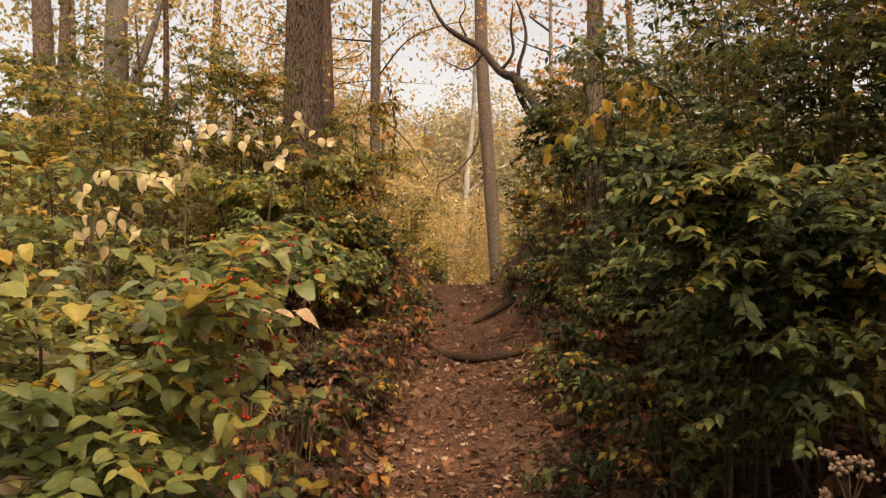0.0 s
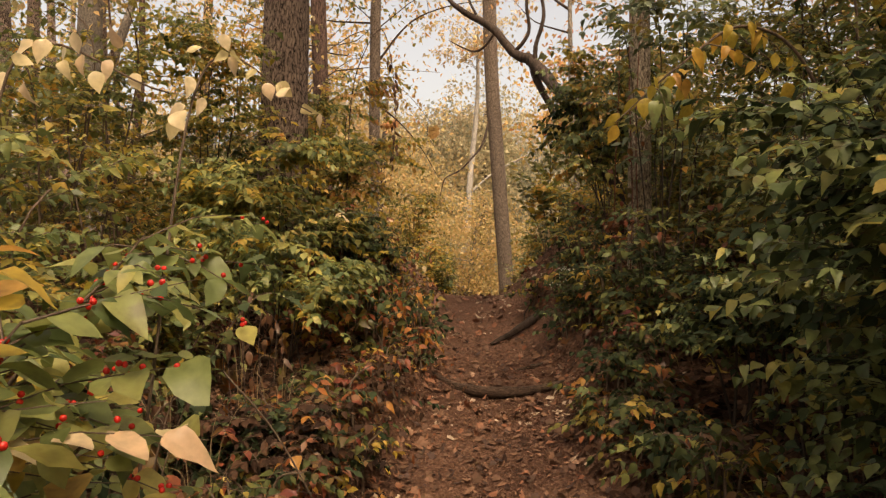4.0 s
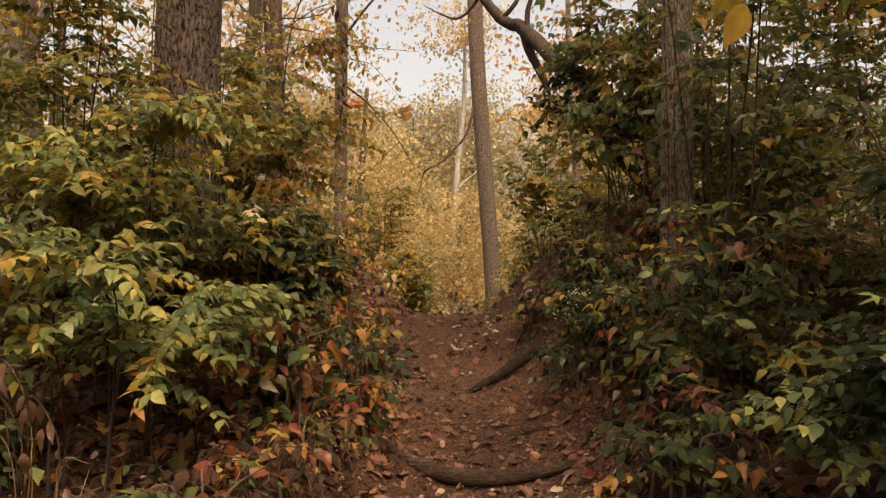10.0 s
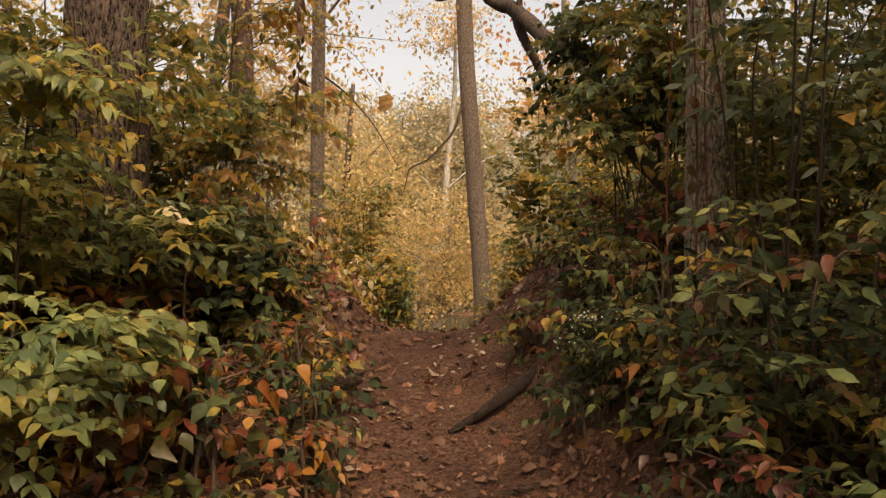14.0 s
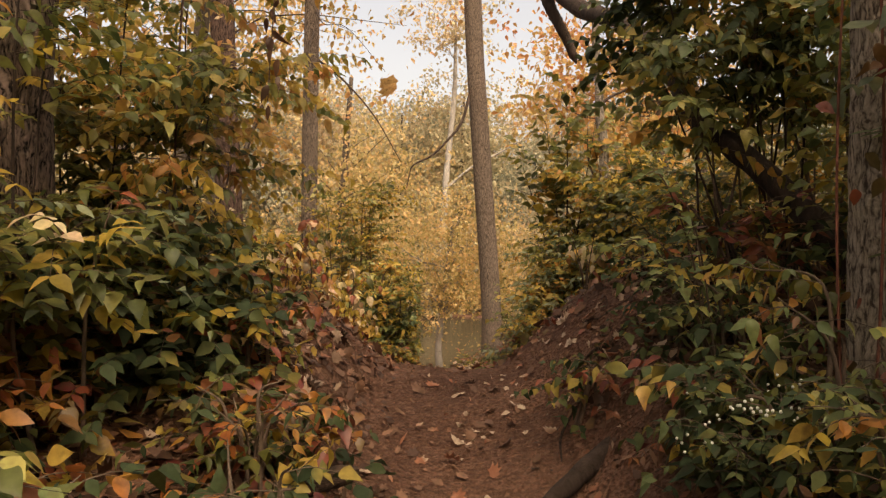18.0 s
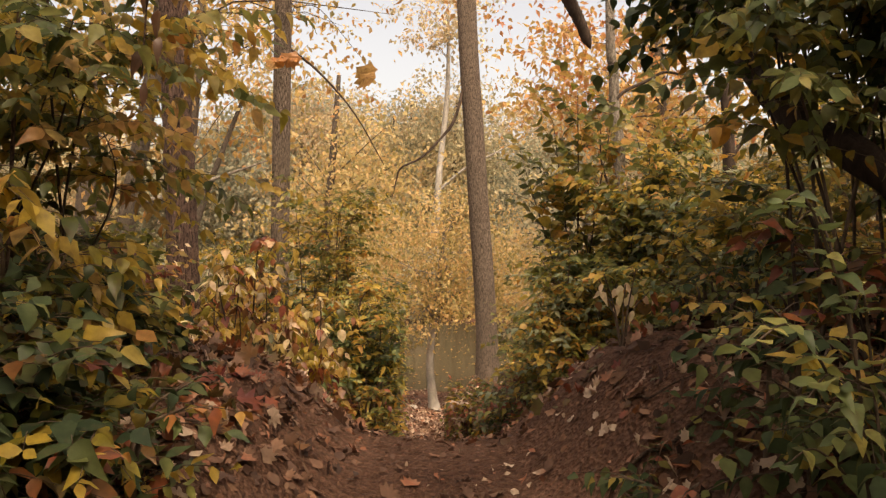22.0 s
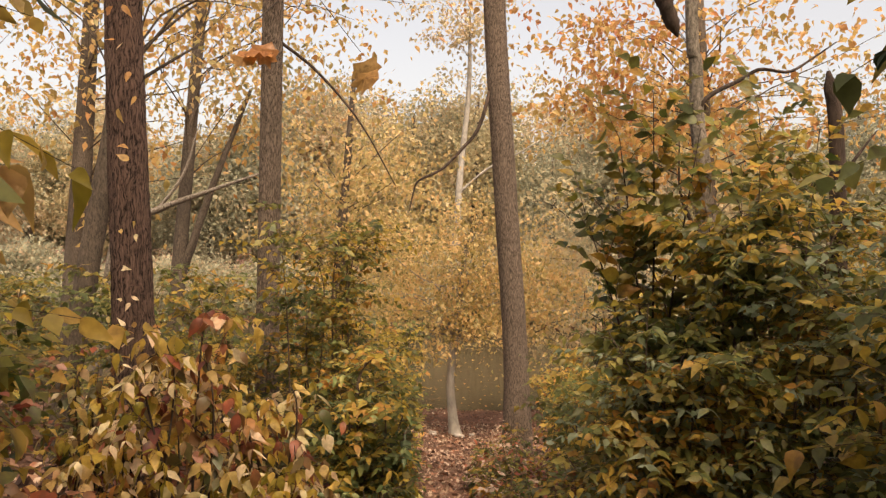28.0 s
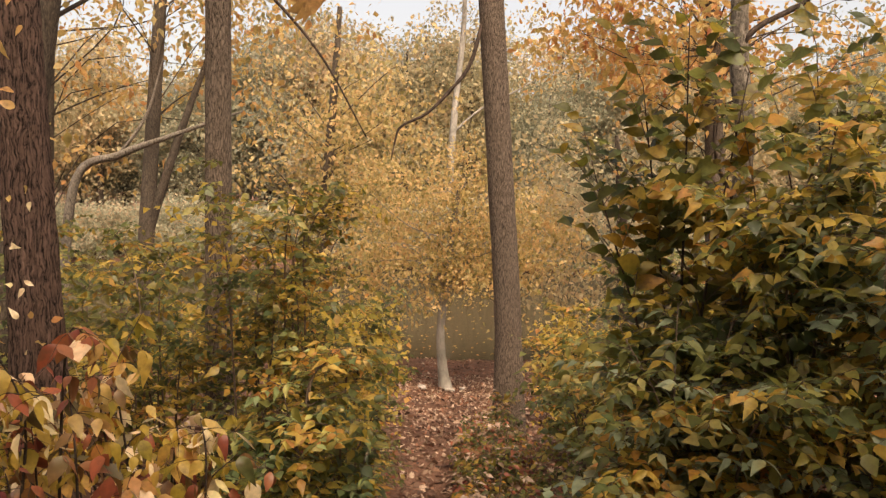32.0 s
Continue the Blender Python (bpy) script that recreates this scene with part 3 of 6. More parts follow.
def single_leaves(root, sets, shape, mt, r, name="leaf"):
    """Leaves as objects of their own under root."""
    pos, tip, nrm, size = sets
    tip = tip / np.linalg.norm(tip, axis=1)[:, None]
    side = np.cross(nrm, tip)
    side /= np.linalg.norm(side, axis=1)[:, None]
    up = np.cross(tip, side)
    for p, t, sd, u, z in zip(pos, tip, side, up, size):
        ob = child(name, leaf_unit(mt, shape, int(r.integers(5))), root)
        m = np.eye(4)
        m[:3, 0], m[:3, 1], m[:3, 2], m[:3, 3] = t * z, sd * z, u * z, p
        ob.matrix_basis = Matrix(m.tolist())


def shrub(x, y, height, spread, label, mats, size=0.055, stems=7, twigs=30, shape=OVATE, lean=(0, 0), seed=0, name="shrub", category="shrub",
          twig_len=0.4, low=0.05, arch=0.35, bark=TWIG, group="", pair=0.7, flat=1.05, jitter=0.27, stem_r=0.006, lift=0.0, pick=0, z0=None, clear=0.5, loose=0.35):
    """A bush: arching stems from one base, side twigs, and leaves in pairs along the twigs. mats: (material, share) for the foliage.
    pick: how many of the leaves nearest to the trail are objects of their own."""
    r = np.random.default_rng(seed)
    z0 = float(ground_z(x, y)) - 0.03 if z0 is None else z0
    root = thing(name, x, y, z0, label, category, group)
    share = np.array([m[1] for m in mats], float)
    share /= share.sum()
    bins = [[] for _ in mats]
    twig_tubes = []
    for i in range(stems):
        a = 2 * np.pi * (i + r.uniform(-0.4, 0.4)) / stems
        out = spread * r.uniform(0.25, 1.0)
        h = height * r.uniform(0.55, 1.05)
        end = np.array([math.cos(a) * out + lean[0], math.sin(a) * out + lean[1], h])
        if y + end[1] < 7.6:
            gap = x + end[0] - float(path_x(y + end[1]))
            side = 1.0 if x > float(path_x(y)) else -1.0
            if gap * side < clear + 0.12:
                end[0] += side * (clear + 0.12) - gap
        mid = np.array([end[0] * 0.45, end[1] * 0.45, h * (0.6 + arch * 0.4)])
        foot = np.array([math.cos(a), math.sin(a), 0]) * r.uniform(0.1, 0.5) * spread
        foot[2] = float(ground_z(x + foot[0], y + foot[1])) - z0 - 0.03
        line = smooth_line([foot, mid + r.normal(size=3) * 0.07 * height, end], 14)
        v, f = tube_arrays(line, [stem_r * 1.3, stem_r * 0.8, stem_r * 0.25], 6, 0.05, 0, r)
        child("stem", mesh_from("stem", v, f, bark, True), root)
        for k in range(twigs):
            t = r.uniform(low, 1.0)
            p = np.array([np.interp(t, np.linspace(0, 1, 14), line[:, q]) for q in range(3)])
            b = a + r.normal() * 1.2
            ln = twig_len * r.uniform(0.4, 1.25) * (1.15 - 0.5 * t)
            e = p + np.array([math.cos(b), math.sin(b), r.normal() * 0.2 + 0.08 + lift * 0.5]) * ln
            m = (p + e) / 2 + np.array([0, 0, 0.10 * ln])
            floor = ground_z(x + e[0], y + e[1]) - z0 + 0.03
            if e[2] < floor:
                e[2] = floor + 0.02
            if y + e[1] < 7.6 and abs(x + e[0] - float(path_x(y + e[1]))) < clear - 0.05 and z0 + e[2] > float(path_z(y + e[1])) + 0.3:
                continue
            tl = smooth_line([p, m, e], 6)
            twig_tubes.append(tube_arrays(tl, [stem_r * 0.35, stem_r * 0.12], 3, 0, 0, r))
            bins[r.choice(len(mats), p=share)].append(spray_leaves(tl, size, r, pair, 0.1, flat, jitter, lift, loose))
    tagged(child("brushwood", tubes_mesh("brushwood", twig_tubes, bark), root), kind="stuff")
    for (mt, w), sets in zip(mats, bins):
        if not sets:
            continue
        al = [np.concatenate([q[k] for q in sets]) for k in range(4)]
        wy, wx, wz = al[0][:, 1] + y, al[0][:, 0] + x, al[0][:, 2] + z0
        free = (abs(wx - path_x(wy)) > np.where(wy < 7.6, clear, 0.2)) | (wz < path_z(wy) + 0.3)
        free &= (abs(wx - path_x(wy)) > 0.2) | (wy > 13)
        al = [q[free] for q in al]
        if pick:
            gap = abs(al[0][:, 0] + x - path_x(y)) - 0.25 * al[0][:, 2] + 0.15 * r.normal(size=len(al[0]))
            order = np.argsort(gap)
            n = int(pick * w / sum(m[1] for m in mats))
            single_leaves(root, [q[order[:n]] for q in al], shape, mt, r)
            al = [q[order[n:]] for q in al]
        tagged(child("foliage", leaves_mesh("foliage", [leaves_arrays(*al, shape, r)], mt), root), kind="stuff")
    return root


def crown_clumps(center, radii, clumps, per, spread, size, r, shape=DIAMOND, hollow=0.35):
    """Leaves in loose clumps through an uneven egg-shaped crown. Returns leaf arrays and the clumps' middles."""
    c = np.asarray(center, float)
    d = r.normal(size=(clumps, 3))
    d /= np.linalg.norm(d, axis=1)[:, None]
    rad = (hollow + (1 - hollow) * r.uniform(0, 1, clumps) ** 0.5)[:, None] * (1 + 0.25 * r.normal(size=(clumps, 1)))
    mid = c + d * rad * np.asarray(radii)
    pos = np.repeat(mid, per, axis=0) + r.normal(size=(clumps * per, 3)) * spread * np.array([1, 1, 0.6])
    tip = r.normal(size=(clumps * per, 3)) * 0.7 + np.array([0, 0, -0.5])
    nrm = r.normal(size=(clumps * per, 3)) * 0.6 + np.array([0, -0.35, 0.7])
    return leaves_arrays(pos, tip, nrm, size * r.uniform(0.6, 1.25, clumps * per), shape, r), mid


def tree(x, y, label, line, radii, bark, crowns=(), seed=0, name="tree", category="tree", sides=16, ridges=0, limbs=(), group="", rings=60, limb_bark=None, fork=0.3):
    """line: trunk points relative to the base; crowns: (center, radii, clumps, per, spread, size, material[, shape]) relative to the base."""
    r = np.random.default_rng(seed)
    z0 = float(ground_z(x, y)) - 0.08
    root = thing(name, x, y, z0, label, category, group)
    tl = smooth_line(line, rings)
    v, f = tube_arrays(tl, radii, sides, 0.012, ridges, r)
    stem = child("trunk", mesh_from("trunk", v, f, bark, True), root)
    for pts, rad in limbs:
        v, f = tube_arrays(smooth_line(pts, 24), rad, 8, 0.05, 0, r)
        child("limb", mesh_from("limb", v, f, limb_bark or bark, True), stem)
    for cr in crowns:
        c, rd, n, per, sp, size, mt = cr[:7]
        arr, mids = crown_clumps(c, rd, n, per, sp, size, r, cr[7] if len(cr) > 7 else DIAMOND)
        tubes = []
        for q in mids[::3]:
            h = np.clip(q[2] - abs(q[2] - c[2]) * 0.3 - 0.35 * np.hypot(q[0] - c[0], q[1] - c[1]) - 0.2, tl[0][2] + fork, tl[-1][2])
            k = np.argmin(abs(tl[:, 2] - h))
            a = tl[k]
            m = (a + q) / 2 + np.array([0, 0, 0.12 * np.linalg.norm(q - a)]) + r.normal(size=3) * 0.14 * np.linalg.norm(q - a)
            tubes.append(tube_arrays(smooth_line([a, m, q], 7), [min(0.02, 0.006 * np.linalg.norm(q - a) + 0.004), 0.003], 4, 0.0, 0, r))
        tagged(child("branchwork", tubes_mesh("branchwork", tubes, limb_bark or bark), root), kind="stuff")
        child("crown", leaves_mesh("crown", [arr], mt), root)
    return root


# ---- trees ----
# the next two crowns are unseen, set off their trunks to shade the trail
tree(-1.4, 5.65, "large furrowed grey-brown oak trunk rising from the bank", [(0, 0, 0), (0.02, 0, 2), (0.06, 0.02, 5), (0.1, 0.1, 9)], [0.21, 0.172, 0.158, 0.145, 0.12], BARK_OAK,
     [((0.6, -3.0, 7.2), (3.2, 2.9, 1.3), 96, 40, 0.4, 0.17, YGREEN, KITE)], seed=11, name="oak_tree", sides=64, ridges=30, rings=260)
tree(1.2, 5.36, "slender furrowed trunk wrapped by a thin red vine", [(0, 0, 0), (-0.01, 0, 2), (-0.04, 0, 5), (0.0, 0, 8)], [0.085, 0.07, 0.064, 0.05], BARK_SLENDER,
     [((0.9, -2.8, 6.4), (2.6, 2.5, 1.3), 62, 40, 0.4, 0.15, OLIVE, KITE)], seed=12, name="oak_tree", sides=48, ridges=22, rings=220)
tree(0.72, 15.0, "tall straight grey-brown trunk beside the path to the river", [(0, 0, 0), (-0.06, 0, 1.5), (-0.22, 0, 3.5), (-0.42, 0, 6.5), (-0.5, 0, 12)], [0.2, 0.15, 0.143, 0.138, 0.13, 0.1], BARK_TALL,
     [((-0.5, 0.5, 12.5), (3, 3, 2.5), 40, 60, 0.45, 0.12, ORANGE)], seed=13, name="tall_tree", sides=40, rings=120,
     limbs=[([(-0.3, 0, 4.95), (-0.39, 0.0, 4.75), (-0.54, -0.2, 4.15), (-0.75, -0.3, 3.85), (-0.98, -0.4, 3.6), (-1.24, -0.5, 3.45), (-1.3, -0.5, 3.3), (-1.34, -0.5, 3.1)], [0.024, 0.024, 0.02, 0.016, 0.012, 0.006])], limb_bark=BARK_DARK)
tree(-1.98, 10.15, "red-brown trunk hung with pale climbing leaves", [(0.10, 0, 0), (0.05, 0, 1.2), (-0.05, 0, 3), (-0.17, 0, 6), (-0.26, 0, 9)], [0.15, 0.118, 0.106, 0.095, 0.07], BARK_RED,
     [((-0.2, 0, 7.5), (2.0, 2.0, 1.6), 40, 50, 0.3, 0.1, GOLD)], seed=14, name="vine_clad_tree", sides=40, ridges=18, rings=160)
tree(-1.5, 11.6, "straight slim brown trunk with drooping side twigs", [(0.02, 0, 0), (0, 0, 2), (0.0, 0, 5), (0.06, 0, 9)], [0.1, 0.085, 0.08, 0.05], BARK_TALL,
     [((0.2, 0.8, 5.9), (1.5, 1.5, 1.2), 26, 16, 0.34, 0.09, GOLDEN, OVATE)], seed=15, name="slim_tree", sides=28, rings=90,
     limbs=[([(0.03, 0, 3.6), (0.35, 0.0, 3.35), (0.7, -0.1, 2.95), (1.0, -0.2, 2.45)], [0.014, 0.01, 0.004]), ([(0, 0, 4.2), (0.5, 0.2, 4.9), (1.1, 0.3, 5.2), (1.8, 0.3, 5.3)], [0.02, 0.012, 0.004])], limb_bark=BARK_DARK)
tree(1.34, 10.04, "thin crooked grey trunk behind the shrubs", [(0, 0, 0), (0.0, 0, 0.9), (0.02, 0, 1.6), (0.035, 0, 2.1), (-0.005, 0, 2.4), (-0.02, 0, 2.75), (-0.05, 0, 3.1), (-0.08, 0.1, 5.5)], [0.046, 0.044, 0.041, 0.044, 0.038, 0.036, 0.022], BARK_PALE,
     [((0.6, 1.5, 5.6), (1.8, 1.8, 0.9), 22, 40, 0.3, 0.1, ORANGE)], seed=16, name="crooked_tree", sides=16, rings=60,
     limbs=[([(-0.02, 0, 2.42), (0.04, -0.02, 2.55), (0.3, 0.15, 2.7), (0.42, 0.2, 2.77), (0.62, 0.3, 2.78), (0.8, 0.45, 2.88), (1.05, 0.6, 3.05)], [0.014, 0.013, 0.012, 0.01, 0.008, 0.004]), ([(0.02, 0, 1.75), (-0.1, -0.03, 2.0), (-0.12, -0.05, 2.3)], [0.012, 0.008, 0.003])], limb_bark=BARK_DARK)
tree(-3.3, 12.4, "leaning slim brown trunk among far shrubs", [(-0.3, 0, 0), (0, 0, 2), (0.3, 0, 4), (0.7, 0, 8)], [0.11, 0.09, 0.07], BARK_GREY,
     [((0.2, 0.8, 5.2), (2.2, 2, 1.5), 46, 20, 0.35, 0.1, GOLDEN, OVATE), ((0.0, 0.6, 6), (2.4, 2, 1.4), 30, 18, 0.35, 0.1, YGREEN, OVATE)], seed=17, name="leaning_tree", sides=20)
tree(-4.9, 18.5, "forked slender brown trunk near the river", [(0, 0, 0), (0.05, 0, 2), (0.2, 0, 4.5), (0.5, 0, 9)], [0.14, 0.12, 0.08], BARK_GREY,
     [((0.3, 0.5, 7), (2.6, 2.4, 2.2), 60, 36, 0.4, 0.12, GOLD)], seed=18, name="forked_tree", sides=18, limbs=[([(0.05, 0, 2.5), (0.6, 0, 4.2), (1.2, 0.2, 6)], [0.08, 0.06, 0.03])])

tree(-5.9, 11.5, "pale broad trunk among the trees away from the trail", [(0, 0, 0), (0.05, 0, 2), (0.0, 0, 5), (0.3, 0, 9)], [0.24, 0.2, 0.18, 0.1], BARK_PALE, [((0.2, 0, 8), (2, 2, 1.6), 30, 30, 0.35, 0.12, GOLDEN, OVATE)], seed=19, name="pale_tree", sides=20,
     limbs=[([(0.02, 0, 3.2), (0.5, 0, 4.4), (0.9, 0.2, 6)], [0.09, 0.07, 0.03])])
tree(-6.7, 11.2, "slim dark trunk among the trees away from the trail", [(0, 0, 0), (0.02, 0, 2), (0.08, 0, 5), (0.1, 0, 8)], [0.12, 0.1, 0.06], BARK_OAK, [((0.1, 0, 7), (1.6, 1.6, 1.4), 24, 30, 0.35, 0.12, YGREEN, OVATE)], seed=20, name="slim_tree", sides=16)
tree(-4.6, 10.0, "thin forked red-brown trunk among shrubs", [(0, 0, 0), (0.05, 0, 1.6), (0.18, 0, 3.2), (0.1, 0, 6)], [0.07, 0.055, 0.03], BARK_RED, [((0.1, 0, 5.4), (1.4, 1.4, 1.0), 18, 20, 0.3, 0.1, ORANGE, OVATE)], seed=30, name="forked_tree", sides=14,
     limbs=[([(0.06, 0, 1.8), (-0.15, 0, 2.7), (-0.3, 0, 4.2)], [0.04, 0.03, 0.012])])

# the dead dark tree that leans back over the trail, its broken limb hanging down
bough = thing("dead_bough", 1.62, 6.0, float(ground_z(1.62, 6.0)), "dark leafless dead tree leaning over the trail with forked twigs", "dead tree")
for nm, pts, rad in (
    ("trunk", [(1.62, 6.0, float(ground_z(1.62, 6.0)) - 0.06), (1.45, 6.05, 1.68), (1.22, 6.3, 2.03), (1.11, 6.65, 2.28), (1.09, 7.1, 2.64), (1.03, 7.8, 3.05), (0.96, 8.45, 3.3), (0.87, 9.0, 3.6), (0.70, 9.4, 3.9), (0.50, 9.6, 4.05), (0.24, 9.8, 4.42),
               (-0.17, 10.0, 4.72), (-0.4, 10.1, 5.0), (-0.58, 10.2, 5.4)], [0.06, 0.054, 0.048, 0.046, 0.046, 0.052, 0.06, 0.075, 0.07, 0.055, 0.05, 0.036, 0.026, 0.012]),
    ("limb", [(0.72, 9.34, 3.88), (0.78, 9.25, 3.62), (0.87, 9.2, 3.42), (0.93, 9.2, 3.3), (0.99, 9.2, 3.15)], [0.046, 0.05, 0.05, 0.046, 0.044, 0.042, 0.04, 0.038, 0.036, 0.034, 0.033, 0.004]),
    ("limb", [(0.50, 9.58, 4.02), (0.64, 9.5, 4.16), (0.70, 9.5, 4.32), (0.665, 9.5, 4.62), (0.69, 9.5, 4.95)], [0.026, 0.024, 0.022, 0.02, 0.008]),
    ("limb", [(0.76, 9.3, 3.8), (0.77, 9.3, 4.05), (0.83, 9.28, 4.25), (0.86, 9.28, 4.46), (0.8, 9.3, 4.75), (0.68, 9.32, 5.05)], [0.03, 0.026, 0.024, 0.022, 0.018, 0.006]),
    ("limb", [(0.3, 9.8, 4.38), (0.16, 9.85, 4.2), (0.02, 9.9, 4.14), (-0.14, 9.92, 4.2), (-0.32, 9.95, 4.3)], [0.018, 0.016, 0.014, 0.01, 0.004]),
    ("limb", [(0.04, 9.9, 4.62), (-0.06, 9.9, 4.85), (0.02, 9.9, 5.05), (-0.04, 9.9, 5.3)], [0.018, 0.014, 0.01, 0.004]),
    ("limb", [(1.06, 7.5, 2.86), (1.2, 7.6, 3.05), (1.28, 7.7, 3.3), (1.4, 7.8, 3.5)], [0.02, 0.016, 0.012, 0.004]),
):
    line = smooth_line(pts, 60) - np.array(bough.location)
    if nm == "trunk":
        line = line + np.random.default_rng(3).normal(size=line.shape) * 0.004
    v, f = tube_arrays(line, rad, 14, 0.06, 0, rng)
    child(nm, mesh_from(nm, v, f, BARK_DARK, True), bough)

# a dark broken trunk behind the bushes, and a pale fallen trunk caught in the far growth
tree(2.44, 10.7, "dark broken trunk standing in the bushes", [(0.0, 0, 0), (0.02, 0, 1.2), (-0.01, 0, 2.5), (-0.06, 0.02, 2.97)], [0.07, 0.06, 0.055, 0.05, 0.05, 0.05, 0.054, 0.05, 0.046, 0.044, 0.046, 0.012], BARK_DARK, seed=131, name="broken_trunk", category="dead tree", sides=16, rings=40,
     limbs=[([(-0.01, 0, 2.2), (0.12, 0.02, 2.4), (0.3, 0.1, 2.6)], [0.02, 0.012, 0.004])])
tree(-5.6, 17.0, "pale bare fallen trunk propped among the far bushes", [(0, 0, 0), (0.2, 0, 1.4), (0.42, 0, 3.2), (1.05, 0, 3.57), (1.7, 0, 3.82), (2.7, 0.1, 4.2)], [0.08, 0.075, 0.06, 0.05, 0.035, 0.012], BARK_PALE, seed=132, name="leaning_dead_tree", category="dead tree", sides=14, rings=50,
     limbs=[([(1.0, 0, 3.53), (1.4, 0, 4.1), (1.6, 0.1, 4.9)], [0.03, 0.02, 0.006])])

# ---- shrubs, from the start of the trail to the river ----
G, Y, D, O, U, P, R_ = GREEN, YGREEN, DARK, OLIVE, YELLOW, PALE, RUST


def bush(x, y, h, w, label, mats, seed, size=0.055, **k):
    if "pick" not in k and "shape" not in k:
        k["shape"] = ROUND if abs(x) < 1.6 and y < 7.6 else DIAMOND if size < 0.075 else KITE
    return shrub(x, y, h, w, label, mats, size, seed=seed, **k)


# left of the trail
bush(-0.92, 0.84, 1.32, 0.64, "green honeysuckle bush with cream leaves and red berries", [(SAGE, 0.06), (HONEY, 0.74), (G, 0.06), (U, 0.1), (P, 0.04)], 21, 0.057, stems=12, twigs=34, clear=0.4, shape=BROAD, name="honeysuckle_bush", category="bush", pick=250, lean=(0.18, -0.15), lift=0.0, pair=0.75, **TIDY)
bush(-1.9, 2.6, 1.5, 0.9, "leafy green and yellow bush behind the honeysuckle", [(HONEY, 0.25), (Y, 0.5), (U, 0.25)], 22, stems=10, twigs=28, name="leafy_bush", category="bush")
bush(-1.0, 4.0, 0.8, 0.48, "yellow-green bush with drooping pointed leaves in layers", [(HONEY, 0.1), (Y, 0.35), (U, 0.1), (G, 0.45)], 23, 0.05, stem_r=0.0038, bark=BARK_DARK, stems=9, twigs=28, shape=ROUND, name="leafy_bush", category="bush", pick=220, twig_len=0.42, low=0.5, lift=-0.12, clear=0.62, **TIDY)
bush(-1.3, 4.65, 1.05, 0.5, "yellow-green bush at the foot of the oak", [(HONEY, 0.25), (Y, 0.45), (U, 0.2), (G, 0.1)], 43, 0.05, stem_r=0.0038, bark=BARK_DARK, stems=9, twigs=36, name="leafy_bush", category="bush", pick=180, low=0.5, shape=ROUND, lift=-0.1, twig_len=0.42, **TIDY)
bush(-2.4, 4.6, 2.0, 1.0, "olive and yellow bush beside the oak", [(Y, 0.6), (O, 0.25), (U, 0.15)], 24, stems=11, twigs=32, name="leafy_bush", category="bush")
bush(-1.15, 6.4, 1.55, 0.5, "olive and gold sapling with drooping leaves over the bank", [(O, 0.1), (GOLDEN, 0.2), (Y, 0.35), (U, 0.35)], 25, 0.054, stems=6, twigs=34, clear=0.34, shape=OVATE, name="sapling", category="sapling", low=0.52, pick=160, lean=(0.3, -0.05), lift=-0.3, twig_len=0.55, stem_r=0.004, bark=BARK_DARK, flat=0.6)
bush(-0.98, 6.1, 0.7, 0.3, "gold-leaved plant with large drooping leaves below the sapling", [(U, 0.5), (GOLDEN, 0.2), (O, 0.3)], 146, 0.068, stems=8, twigs=16, name="yellow_plant", category="plant", twig_len=0.24, pick=90, clear=0.34, lift=-0.6, shape=OVATE)
bush(-1.4, 6.25, 0.95, 0.35, "olive brush below the sapling", [(O, 0.5), (D, 0.2), (Y, 0.3)], 147, 0.05, stems=8, twigs=36, name="leafy_bush", category="bush", low=0.2, twig_len=0.35, stem_r=0.004, bark=BARK_DARK, clear=0.6)
for k, (x, y, h) in enumerate(((-0.82, 5.7, 0.42), (-1.05, 6.0, 0.5), (-0.95, 6.55, 0.34), (-1.25, 6.9, 0.5))):
    bush(x, y, h, 0.26, "green and gold low plant on the edge of the bank", [(G, 0.2), (D, 0.55), (U, 0.12), (O, 0.13)], 161 + k, 0.058, stems=9, twigs=15, name="bank_plant", category="plant", twig_len=0.22, clear=0.5, shape=OVATE_WIDE)
bush(-1.02, 5.25, 0.72, 0.3, "tall green plant with pale large leaves on the bank", [(SAGE, 0.25), (Y, 0.6), (U, 0.1), (P, 0.05)], 165, 0.055, stems=6, twigs=18, name="leafy_bush", category="bush", twig_len=0.34, low=0.45, clear=0.6, shape=ROUND, **TIDY)
bush(-1.15, 5.3, 1.75, 0.3, "thin yellow-green sapling in front of the oak", [(Y, 0.6), (HONEY, 0.15), (U, 0.25)], 166, 0.052, stems=4, twigs=18, name="sapling", category="sapling", twig_len=0.4, low=0.45, clear=0.75, stem_r=0.004, bark=BARK_DARK, shape=ROUND, **TIDY)
bush(-1.75, 5.05, 2.1, 0.35, "tall yellow-green sapling beside the oak", [(Y, 0.6), (O, 0.15), (U, 0.25)], 167, 0.052, stems=5, twigs=32, name="sapling", category="sapling", twig_len=0.45, low=0.4, stem_r=0.004, bark=BARK_DARK, shape=ROUND, **TIDY)
bush(-1.6, 6.95, 1.9, 0.45, "gold-brown sapling foliage beside the oak", [(Y, 0.3), (GOLDEN, 0.3), (U, 0.4)], 125, 0.054, stems=6, twigs=27, shape=OVATE, name="sapling", category="sapling", low=0.35, lift=-0.3, twig_len=0.5, stem_r=0.004, bark=BARK_DARK, flat=0.6)
bush(-2.3, 7.0, 2.4, 0.9, "tall olive bush behind the sapling", [(U, 0.35), (Y, 0.65)], 44, stems=9, twigs=24, name="leafy_bush", category="bush")
